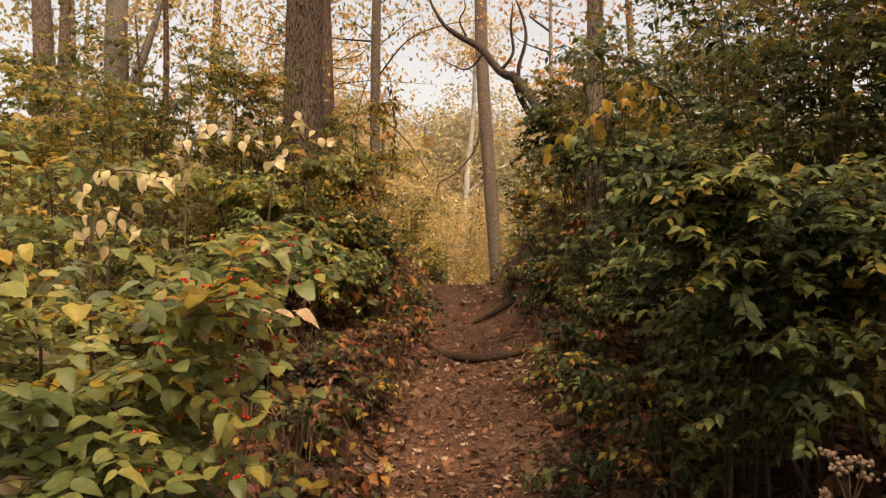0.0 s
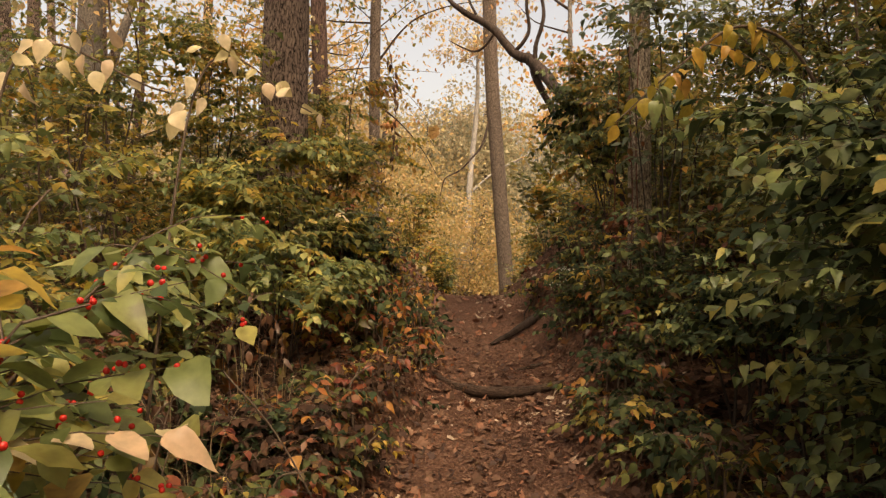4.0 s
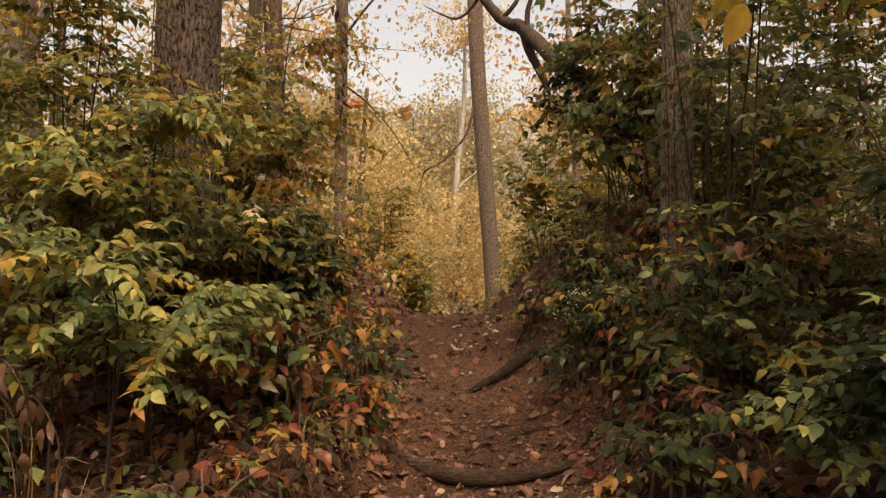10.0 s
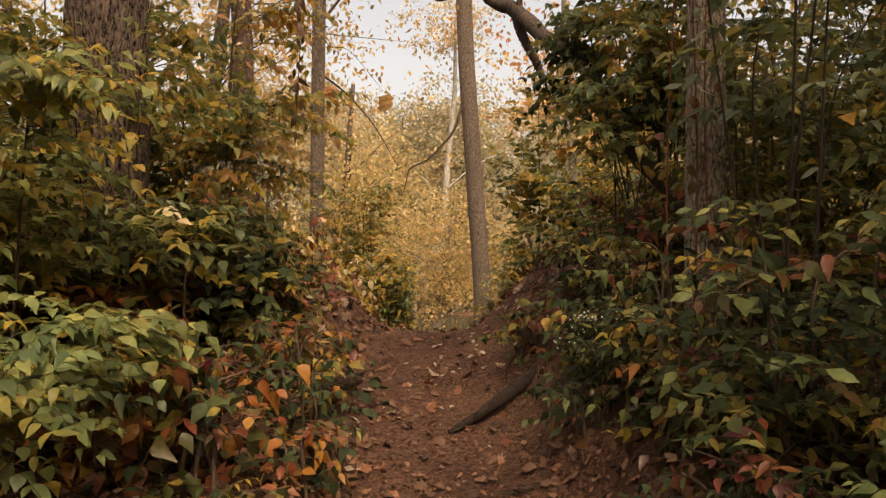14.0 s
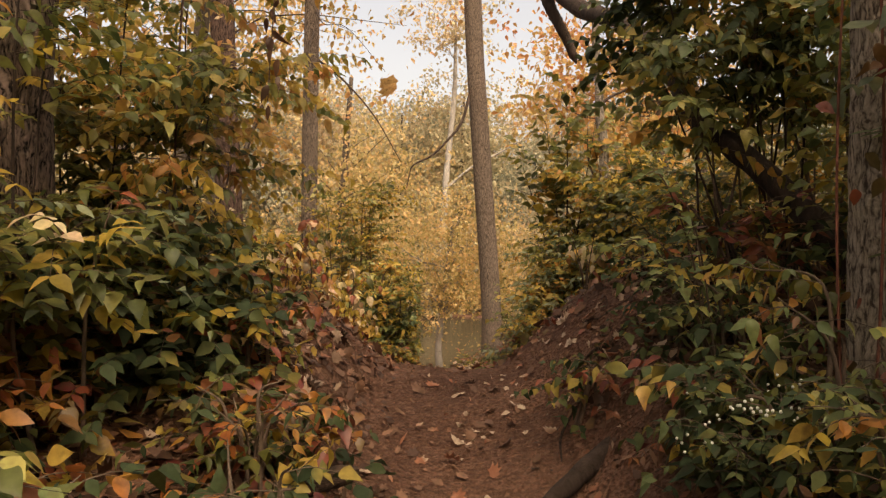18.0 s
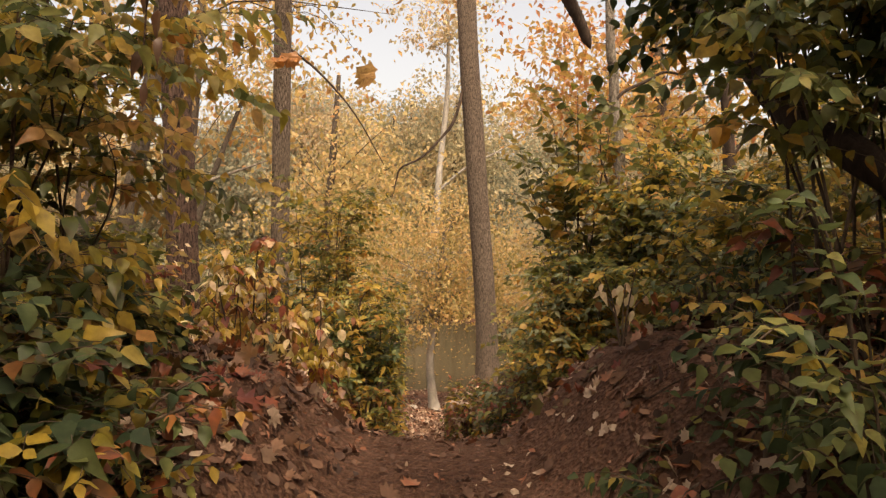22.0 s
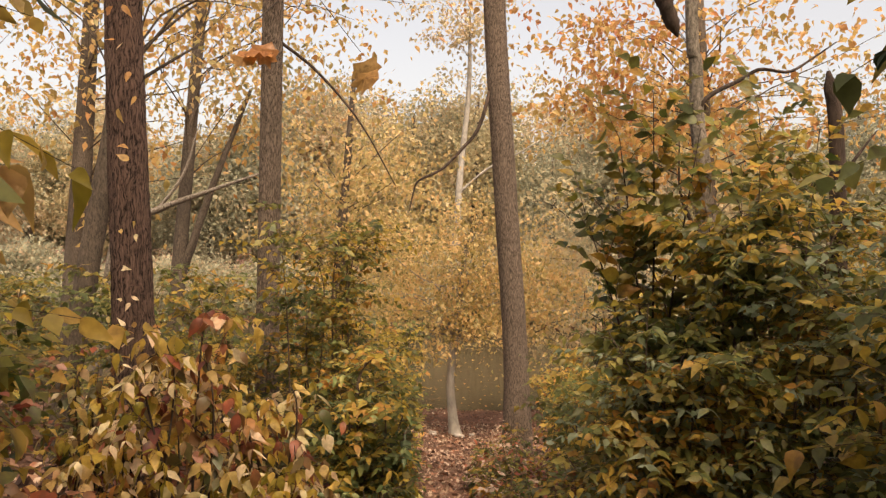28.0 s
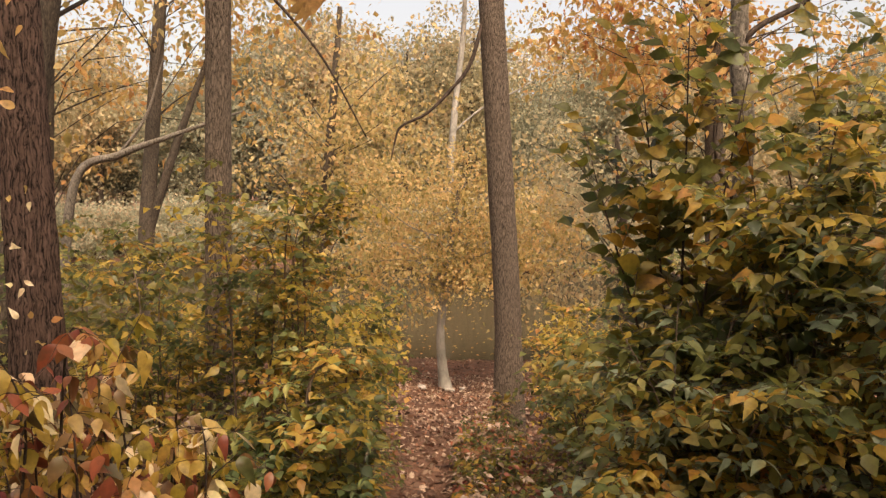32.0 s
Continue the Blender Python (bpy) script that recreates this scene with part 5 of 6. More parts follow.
# trees on the near bank whose crowns hang over the river
tree(5.5, 22, "orange-leaved sycamore on the near bank", [(0, 0, 0), (-0.3, 0, 4), (-0.8, 0, 12)], [0.25, 0.2, 0.08], BARK_GREY,
     [((-2.0, 0, 7.0), (2.3, 2.2, 2.2), 75, 30, 0.35, 0.15, GOLDEN, OVATE_WIDE), ((-1.7, 0, 7.6), (2.4, 2.2, 2.2), 45, 30, 0.35, 0.15, ORANGE, OVATE_WIDE), ((1.2, -0.5, 7.4), (2.6, 2.2, 1.9), 60, 26, 0.38, 0.15, GOLDEN, OVATE_WIDE)], seed=81, name="sycamore_tree", sides=16)
tree(-7.5, 20, "gold-leaved maple on the near bank", [(0, 0, 0), (0.2, 0, 4), (0.5, 0, 12)], [0.25, 0.2, 0.08], BARK_GREY,
     [((1.5, 0, 7.0), (4.0, 2.5, 3.2), 75, 36, 0.4, 0.15, GOLDEN, DIAMOND)], seed=82, name="maple_tree", sides=16)
tree(-3.5, 26, "pale gold maple leaning over the water", [(0, 0, 0), (0.2, 0, 4), (0.5, 0, 9)], [0.2, 0.15, 0.06], BARK_GREY,
     [((0.8, 0, 5.2), (2.4, 2.0, 3.2), 120, 50, 0.4, 0.15, GOLD, DIAMOND)], seed=83, name="maple_tree", sides=16)
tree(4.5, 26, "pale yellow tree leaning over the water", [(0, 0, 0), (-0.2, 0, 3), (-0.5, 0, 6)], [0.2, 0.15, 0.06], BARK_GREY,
     [((-0.8, 0, 3.6), (2.6, 2.0, 2.2), 100, 50, 0.4, 0.15, HAZE_GOLD, DIAMOND)], seed=84, name="maple_tree", sides=16)
for k, (x, y, h, m) in enumerate(((-6.5, 13, 9, GOLD), (-9, 16, 10, YGREEN), (-12, 22, 11, GOLD), (-5.5, 8.5, 8, GOLD), (6.5, 12, 9, ORANGE), (9, 15, 10, GOLD), (5.2, 5.5, 7.5, DARK), (7, 9, 9, OLIVE), (-8.5, 0.5, 8, YGREEN))):
    tree(x, y, "woodland tree with an autumn crown among the undergrowth", [(0, 0, 0), (low_rng.normal() * 0.1, 0, h * 0.4), (low_rng.normal() * 0.3, 0, h)], [0.16, 0.12, 0.05], BARK_OAK,
         [((0, 0, h * 0.72), (2.2, 2.2, h * 0.26), 75 if x > 0 else 40, 45, 0.32, 0.12, m, KITE)], seed=90 + k, name="woodland_tree", sides=14, group="woodland trees")

# ---- unseen trees added behind the trail's start, to hold back light ----
unseen_trees = [tree(-3.0, -5, "woodland tree behind the start of the trail", [(0, 0, 0), (0.1, 0, 4), (0, 0, 10)], [0.2, 0.15, 0.06], BARK_OAK,
                   [((0, 0, 6.5), (2.6, 2.6, 2.6), 90, 40, 0.4, 0.2, YGREEN, KITE)], seed=120, name="woodland_tree", sides=10, group="woodland trees")]
for x, y in ((3.2, -4.5), (-5.5, -1.5), (5.2, -0.5), (0.5, -9), (-7, -8), (7, -7), (-4, -13), (4, -13)):
    copy_thing(unseen_trees[0], pose(x, y, float(ground_z(x, y)) - 0.1, 0, 0, 57 * x))

# more unseen trees, which darken the near ground and bushes
for k, (x, y) in enumerate(((1.8, -5.2), (4.4, -1.6), (2.2, -8), (4.4, -3.2), (-6.8, -4.2), (6.6, -3.6))):
    c = copy_thing(unseen_trees[0], pose(x, y, float(ground_z(x, y)) - 0.1, 0, 0, 71 * k))
    c.scale = (0.9, 0.9, (0.6, 0.8, 0.7)[k % 3])

# undergrowth filling the wood on both sides
sources = [o for o in bpy.data.objects if o.parent is None and o.name.split(".")[0] in ("leafy_bush", "dark_bush") and o.get("label", "").startswith("leafy")]
wood_rng = np.random.default_rng(17)
for k in range(34):
    side = (-1, 1)[k % 2]
    x = side * wood_rng.uniform(3.2, 8.5)
    y = wood_rng.uniform(-6, 14) if k > 7 else wood_rng.uniform(-5, 0.5)
    kind = sources[(5 * k + 3) % len(sources)]
    s = wood_rng.uniform(1.0, 1.5)
    c = copy_thing(kind, pose(x, y, float(ground_z(x, y)) - 0.05, 0, 0, wood_rng.uniform(0, 360)))
    c.scale = (s, s, s)
    c["label"] = c["label"].split(" bush ")[0] + " bush in the wood away from the trail"

# ---- the far bank ----
far_kinds = []
# crowns take the leaf colours with haze painted in
for k, mt in enumerate((HAZE, HAZE_GOLD, HAZE, HAZE_GOLD)):
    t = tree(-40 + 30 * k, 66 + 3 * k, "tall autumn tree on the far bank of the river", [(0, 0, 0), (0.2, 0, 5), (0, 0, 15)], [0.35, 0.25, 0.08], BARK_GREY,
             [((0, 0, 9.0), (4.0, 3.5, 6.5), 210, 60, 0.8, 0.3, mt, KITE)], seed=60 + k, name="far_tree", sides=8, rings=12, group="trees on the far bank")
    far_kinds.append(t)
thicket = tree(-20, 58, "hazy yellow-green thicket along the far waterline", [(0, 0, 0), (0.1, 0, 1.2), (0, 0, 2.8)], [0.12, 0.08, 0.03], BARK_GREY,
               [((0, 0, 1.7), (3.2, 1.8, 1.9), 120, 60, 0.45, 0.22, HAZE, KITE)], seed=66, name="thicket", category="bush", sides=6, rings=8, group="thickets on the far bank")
for k in range(70):
    x = -62 + 124 * ((k * 0.618) % 1) + rng.normal()
    y = 60 + 34 * ((k * 0.377) % 1)
    s = rng.uniform(0.7, 1.2)
    c = copy_thing(far_kinds[(0, 2, 0, 1, 2, 3)[k % 6]], pose(x, y, float(ground_z(x, y)) - 0.1, 0, 0, rng.uniform(0, 360)))
    c.scale = (s, s, s)
for k in range(34):
    x, y = -55 + 3.3 * k + rng.normal() * 0.5, rng.uniform(54.4, 57)
    s = rng.uniform(0.8, 1.3)
    c = copy_thing(thicket, pose(x, y, float(ground_z(x, y)) - 0.1, 0, 0, rng.uniform(0, 360)))
    c.scale = (s, s, s)
# bark and crown colours are greyed for haze across the river
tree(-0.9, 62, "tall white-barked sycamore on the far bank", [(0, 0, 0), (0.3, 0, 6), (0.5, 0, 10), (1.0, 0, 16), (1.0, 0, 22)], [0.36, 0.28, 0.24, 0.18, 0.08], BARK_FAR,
     [((0.5, 0, 21), (4, 3, 3.5), 50, 30, 0.6, 0.35, HAZE_GOLD)], seed=67, name="white_sycamore", sides=14,
     limbs=[([(0.35, 0, 8.4), (2.4, 0, 10.2), (5.0, 0, 11.6), (8, 0, 13.5)], [0.1, 0.075, 0.03])])

# ---- steps, roots and fallen wood ----
def log_thing(name, label, category, pts, rad, sides=12, bark=LOGWOOD, rough=0.05):
    """A length of wood lying on the soil: points in the world, with blunt ends."""
    p = smooth_line(pts, 26)
    base = p[0].copy()
    root = thing(name, *base, label, category)
    v, f = tube_arrays(p - base, [rad[0] * 0.55] + [rad[0]] + list(rad) + [rad[-1], rad[-1] * 0.5], sides, rough, 0, rng)
    child("wood", mesh_from(name, v, f, bark, True), root)
    return root


log_thing("log_step", "worn curved log set across the trail as a step", "log", [(-0.22, 4.93, 0.70), (-0.1, 4.76, 0.655), (0.08, 4.63, 0.63), (0.28, 4.59, 0.635), (0.46, 4.6, 0.66), (0.6, 4.62, 0.7)], [0.02, 0.03, 0.037, 0.035, 0.03, 0.022])
log_thing("tree_root", "thin dark root crossing the trail", "root", [(0.32, 4.02, 0.455), (0.42, 4.02, 0.475), (0.56, 4.08, 0.52)], [0.012, 0.02, 0.014])
log_thing("tree_root", "bare root showing in the trodden soil", "root", [(0.3, 5.02, 0.70), (0.42, 5.0, 0.725), (0.6, 5.02, 0.78)], [0.012, 0.022, 0.016])
log_thing("fallen_log", "half-buried dark log lying along the bank", "log", [(0.17, 5.5, 0.82), (0.34, 5.62, 0.9), (0.6, 5.85, 1.04), (0.95, 6.1, 1.2)], [0.02, 0.03, 0.034, 0.03], 12, BARK_DARK)
for k, (x0, y0, x1, y1, rr) in enumerate(((0.52, 6.35, 0.86, 6.15, 0.006), (0.6, 6.6, 0.8, 6.25, 0.004), (0.42, 5.95, 0.62, 6.3, 0.005), (0.7, 5.75, 0.92, 5.95, 0.006), (-0.5, 6.4, -0.75, 6.2, 0.005))):
    pts = []
    for q in np.linspace(0, 1, 6):
        xx, yy = x0 + (x1 - x0) * q + 0.02 * math.sin(9 * q + k), y0 + (y1 - y0) * q + 0.025 * math.cos(7 * q + 2 * k)
        pts.append((xx, yy, float(ground_z(xx, yy)) + 0.004 + 0.012 * math.sin(math.pi * q)))
    log_thing("tree_root", "thin bare root curling out of the soil bank", "root", pts, [rr, rr * 0.8, rr * 0.4], 7)
log_thing("log_stub", "broken stub of wood sticking out of the bank", "log", [(-0.46, 5.3, 1.0), (-0.32, 5.38, 1.03), (-0.2, 5.44, 1.05)], [0.03, 0.032, 0.03])
log_thing("tree_root", "curled root on the edge of the trail", "root", [(-0.24, 4.05, 0.47), (-0.2, 3.92, 0.46), (-0.23, 3.75, 0.42), (-0.27, 3.6, 0.38)], [0.01, 0.013, 0.008])

# ---- fallen leaves ----
def litter(name, label, n, xr, yr, size, mat, dens, seed, shape=LOBED, tilt=0.45):
    r = np.random.default_rng(seed)
    x, y = r.uniform(*xr, n), r.uniform(*yr, n)
    keep = r.uniform(size=n) < dens(x, y)
    x, y = x[keep], y[keep]
    z = ground_z(x, y) + r.uniform(0.003, 0.02, len(x))
    e = 0.03
    nrm = np.stack([-(ground_z(x + e, y) - ground_z(x - e, y)) / (2 * e), -(ground_z(x, y + e) - ground_z(x, y - e)) / (2 * e), np.ones(len(x))], -1) + r.normal(size=(len(x), 3)) * tilt
    a = r.uniform(0, 2 * np.pi, len(x))
    tip = np.stack([np.cos(a), np.sin(a), r.normal(size=len(x)) * 0.1], -1)
    tip = tip - nrm * (np.sum(tip * nrm, 1) / np.sum(nrm * nrm, 1))[:, None]
    ob = new(name, leaves_mesh(name, [leaves_arrays(np.stack([x, y, z], -1), tip, nrm, size * r.uniform(0.5, 1.3, len(x)), shape, r, 0.8)], mat))
    return tagged(ob, label, "fallen leaves", kind="stuff")


def trodden(x, y):
    """1 in the undergrowth, falling to little on the bare soil of the crest and of its right flank."""
    d = x - path_x(y)
    flank = step01((d + 0.3) / 0.15) * (1 - step01((d - 0.75) / 0.25)) * step01((y - 5.0) / 0.5) * (1 - step01((y - 7.6) / 0.5))
    return 1 - 0.82 * flank


def shade_thinning(x, y):
    """Thins the lighter fallen leaves under the bushes, so that the shade there reads dark."""
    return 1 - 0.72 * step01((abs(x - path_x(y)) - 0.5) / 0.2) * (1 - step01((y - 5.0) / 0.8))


# yellow leaves afloat on the river
r_f = np.random.default_rng(93)
fx, fy = r_f.uniform(-9, 9, 900), 28.6 + 22 * r_f.random(900) ** 1.6
fa = r_f.uniform(0, 6.28, 900)
afloat = leaves_arrays(np.stack([fx, fy, np.full(900, -2.312)], -1), np.stack([np.cos(fa), np.sin(fa), np.zeros(900)], -1), np.tile([0.0, 0.0, 1.0], (900, 1)) + r_f.normal(size=(900, 3)) * 0.08, r_f.uniform(0.07, 0.15, 900), OVATE_WIDE, r_f, 0.3)
tagged(new("floating_leaves", leaves_mesh("floating_leaves", [afloat], GOLDEN)), "yellow fallen leaves floating on the brown river", "fallen leaves", kind="stuff")

litter("leaf_litter", "dry brown and russet fallen leaves scattered on the trail and banks", 15000, (-2.5, 2.5), (1, 12), 0.058, LITTER,
       lambda x, y: np.clip(np.interp(y, [3.5, 5.5], [0.55, 0.22]) + 0.75 * step01((abs(x - path_x(y)) - 0.2) / 0.4), 0, 1) * trodden(x, y) * shade_thinning(x, y), 71)
# dark litter that paints the bushes' shade onto the banks
litter("leaf_mould", "dark decayed leaves under the bushes on both banks", 22000, (-2.6, 2.6), (1, 7.5), 0.07, SHADE_BROWN, lambda x, y: np.clip(step01((abs(x - path_x(y)) - 0.42) / 0.25), 0, 1) * np.where(x > 0, trodden(x, y), 1.0) * np.where(x > 0, 1.0, 1 - step01((y - 5.6) / 0.8)), 88, OVATE)
litter("leaf_litter", "brown fallen leaves on the slope to the river", 12000, (-3, 3), (10, 28), 0.085, LITTER, lambda x, y: np.full(len(x), 0.8), 72, DIAMOND)
litter("russet_leaf_litter", "large curled russet sycamore leaves heaped on the bank", 800, (-1.6, -0.3), (2.0, 9.2), 0.1, RUST, lambda x, y: np.clip(step01((abs(x - path_x(y)) - 0.35) / 0.25), 0, 0.8) * (1 - 0.9 * step01((y - 5.0) / 0.8)), 74)
litter("russet_leaf_litter", "curled russet leaves heaped on the shaded bank", 450, (0.4, 1.7), (2.4, 9.2), 0.085, RUST, lambda x, y: np.clip(step01((abs(x - path_x(y)) - 0.4) / 0.25), 0, 0.6) * trodden(x, y), 75)
litter("oval_leaf_litter", "small curled oval leaves lying among the larger ones", 15000, (-2.2, 2.2), (1.5, 10), 0.055, LITTER, lambda x, y: np.clip(0.2 + step01((abs(x - path_x(y)) - 0.2) / 0.3), 0, 1) * trodden(x, y) * shade_thinning(x, y), 78, OVATE)
litter("red_leaf_litter", "dark red and russet leaves thick on the slope below the crest", 2600, (-1.7, -0.22), (5.8, 9.6), 0.072, RUST, lambda x, y: np.clip(step01((abs(x - path_x(y)) - 0.4) / 0.4), 0, 0.9), 79, LOBED)
litter("curled_leaf_litter", "curled tan and brown leaves strewn over the bank below the crest", 550, (-1.6, -0.25), (5.2, 9.2), 0.062, TANLEAF, lambda x, y: np.clip(step01((abs(x - path_x(y)) - 0.3) / 0.3), 0.04, 0.6), 84, LOBED, 0.9)
litter("tan_leaf_litter", "pale tan leaves covering the path down to the river", 4000, (-1.3, 1.5), (10.5, 25), 0.06, TANLEAF, lambda x, y: np.full(len(x), 0.85), 85, LOBED, 0.6)
litter("ember_leaf_litter", "orange-red curled leaves lying on the bank under the bushes", 420, (-1.5, -0.25), (2.2, 5.6), 0.085, EMBER, lambda x, y: np.clip(step01((abs(x - path_x(y)) - 0.32) / 0.2), 0, 0.75), 86, LOBED, 0.8)
litter("bank_leaf_litter", "brown and russet leaves caught on the bare bank", 420, (0.4, 1.5), (5.7, 8.2), 0.05, TANLEAF, lambda x, y: np.clip(step01((abs(x - path_x(y)) - 0.36) / 0.3), 0.05, 0.55), 89, LOBED, 0.8)
litter("bank_leaf_litter", "dark red leaves caught on the bare bank", 420, (0.4, 1.5), (5.7, 8.2), 0.055, RUST, lambda x, y: np.clip(step01((abs(x - path_x(y)) - 0.36) / 0.3), 0.05, 0.55), 90, LOBED, 0.8)
litter("forest_floor_litter", "brown autumn leaves covering the floor of the wood", 26000, (-11, 11), (-10, 17), 0.15, LITTER, lambda x, y: np.clip(step01((abs(x - path_x(y)) - 1.2) / 0.8), 0, 0.95), 76, KITE)
litter("chipped_leaf_litter", "small brown leaf crumbs trodden into the path", 12000, (-0.9, 1.0), (0, 10), 0.03, LITTER, lambda x, y: 0.8 * np.interp(y, [4.8, 6.0, 7.4, 8.0], [1, 0.3, 0.3, 1]), 73, DIAMOND)


# the larger leaves on the trail, one by one
r_leaf = np.random.default_rng(77)
n_leaf = 300
ly = 2.0 + 5.6 * r_leaf.uniform(0, 1, n_leaf) ** 1.5
lx = path_x(ly) + r_leaf.normal(size=n_leaf) * 0.33
lz = ground_z(lx, ly) + 0.012
ln = np.stack([-(ground_z(lx + 0.03, ly) - ground_z(lx - 0.03, ly)) / 0.06, -(ground_z(lx, ly + 0.03) - ground_z(lx, ly - 0.03)) / 0.06, np.ones(n_leaf)], -1) + r_leaf.normal(size=(n_leaf, 3)) * 0.15
la = r_leaf.uniform(0, 6.28, n_leaf)
lt = np.stack([np.cos(la), np.sin(la), np.zeros(n_leaf)], -1)
lt = lt - ln * (np.sum(lt * ln, 1) / np.sum(ln * ln, 1))[:, None]
single_leaves(ground, [np.stack([lx, ly, lz], -1), lt, ln, r_leaf.uniform(0.03, 0.072, n_leaf)], LOBED, LITTER, r_leaf, "fallen_leaf")


# ---- small things ----
def drop_leaves(root, pts, size, mt, seed, shape=OVATE, down=0.8, name="leaf"):
    """Single leaves hanging at given points of a thing."""
    r = np.random.default_rng(seed)
    pts = np.asarray(pts, float)
    n = len(pts)
    tip = r.normal(size=(n, 3)) * 0.45 + np.array([0, -0.1, -down])
    nrm = r.normal(size=(n, 3)) * 0.35 + np.array([0, -1.0, 0.35])
    single_leaves(root, [pts, tip, nrm, size * r.uniform(0.75, 1.25, n)], shape, mt, r, name)


def ball(rad, n=6):
    v, f = [], []
    for i in range(n + 1):
        for j in range(2 * n):
            a, b = math.pi * i / n, math.pi * j / n
            v.append((rad * math.sin(a) * math.cos(b), rad * math.sin(a) * math.sin(b), rad * math.cos(a)))
    for i in range(n):
        for j in range(2 * n):
            f.append((i * 2 * n + j, (i + 1) * 2 * n + j, (i + 1) * 2 * n + (j + 1) % (2 * n), i * 2 * n + (j + 1) % (2 * n)))
    return np.array(v), np.array(f)


# red berries in the honeysuckle
honey = next(o for o in bpy.data.objects if o.name == "honeysuckle_bush")
r_b = np.random.default_rng(91)
berry_me = mesh_from("berry", *ball(0.0042, 5), BERRY, True)
hold = [o for o in honey.children if o.name.split(".")[0] == "leaf"]
for k in r_b.choice(len(hold), min(130, len(hold)), replace=False):
    p = hold[k].matrix_basis.translation
    for j in range(int(r_b.integers(1, 4))):
        ob = child("berry", berry_me, honey)
        ob.location = (p[0] + r_b.normal() * 0.008, p[1] + r_b.normal() * 0.008, p[2] + 0.006 + r_b.normal() * 0.005)

# cream sprays arching out of the top of the honeysuckle
hx, hy, hz = honey.location
r_c = np.random.default_rng(101)
for foot, top, tip, n in (((-0.9, 0.9), (-0.92, 0.98, 1.56), (-0.66, 0.98, 1.58), 22), ((-0.72, 1.05), (-0.72, 1.2, 1.74), (-0.46, 1.22, 1.7), 18), ((-0.62, 1.25), (-0.52, 1.55, 1.82), (-0.3, 1.6, 1.74), 16), ((-0.85, 0.8), (-0.86, 0.85, 1.46), (-0.66, 0.8, 1.4), 12)):
    g0 = float(ground_z(*foot)) - 0.02
    arc = smooth_line([(foot[0], foot[1], g0), ((foot[0] + top[0]) / 2, (foot[1] + top[1]) / 2, top[2] * 0.6), top, tip], 30) - np.array([hx, hy, hz])
    v, f = tube_arrays(arc, [0.004, 0.003, 0.0015], 6, 0.05, 0, r_c)
    spray = child("stem", mesh_from("stem", v, f, TWIG, True), honey)
    at = arc[np.linspace(17, 29, n).astype(int)] + r_c.normal(size=(n, 3)) * np.array([0.02, 0.03, 0.015])
    drop_leaves(spray, at, 0.044, PALE, 102 + n, BROAD, 0.8)


def sprig(x, y, tips, label, mt, seed, leaf=0.07, name="leafy_sapling"):
    """A young plant: thin stems that arch to their tips, with broad leaves in pairs, each a piece."""
    r = np.random.default_rng(seed)
    z0 = float(ground_z(x, y)) - 0.02
    root = thing(name, x, y, z0, label, "sapling")
    for tx, ty, tz in tips:
        end = np.array([tx - x, ty - y, tz - z0])
        line = smooth_line([(r.normal() * 0.02, r.normal() * 0.02, 0), (end[0] * 0.3, end[1] * 0.3, end[2] * 0.6), (end[0] * 0.7, end[1] * 0.7, end[2] + 0.02), end], 30)
        v, f = tube_arrays(line, [0.0035, 0.0025, 0.0012], 6, 0.05, 0, r)
        stem = child("stem", mesh_from("stem", v, f, TWIG, True), root)
        single_leaves(stem, spray_leaves(line[12:], leaf, r, 0.8, 0.05, 1.1, 0.25, 0.05, 0.3), BROAD, mt, r)


sprig(-1.05, 2.4, ((-0.62, 2.3, 1.26), (-0.5, 2.44, 1.27)), "dark green sapling with broad leaves leaning towards the trail", DARK, 601, 0.055)
sprig(1.5, 2.8, ((1.0, 2.7, 1.74), (1.1, 2.85, 1.88), (1.2, 2.65, 1.62)), "pale sage-green sapling arching out of the dark bush", SAGE, 602, 0.07)
sprig(0.86, 5.66, ((0.56, 5.44, 1.87), (0.72, 5.72, 1.86), (0.47, 5.3, 1.68), (0.72, 5.5, 1.72), (0.64, 5.56, 1.46), (0.6, 5.4, 1.6)), "green sapling with paired oval leaves on the bare bank", GREEN, 603, 0.048)

# amber leaves on a thin branch that hangs over the trail
amber = thing("hanging_branch", 1.55, 2.75, float(ground_z(1.55, 2.75)), "thin branch arching over the trail with hanging amber leaves", "branch")
za = amber.location.z
main = smooth_line([(0, 0, -0.03), (-0.1, 0.0, 0.9), (-0.3, 0.0, 2.1 - za), (-0.55, -0.05, 2.26 - za), (-0.8, -0.1, 2.1 - za), (-1.02, -0.14, 1.9 - za)], 60)
v, f = tube_arrays(main, [0.009, 0.007, 0.005, 0.002], 7, 0.05, 0, r_c)
amber_stem = child("stem", mesh_from("stem", v, f, TWIG, True), amber)
drop_leaves(amber_stem, main[np.linspace(34, 59, 16).astype(int)] + r_c.normal(size=(16, 3)) * np.array([0.015, 0.03, 0.012]), 0.075, AMBER, 171, ROUND, 1.1)
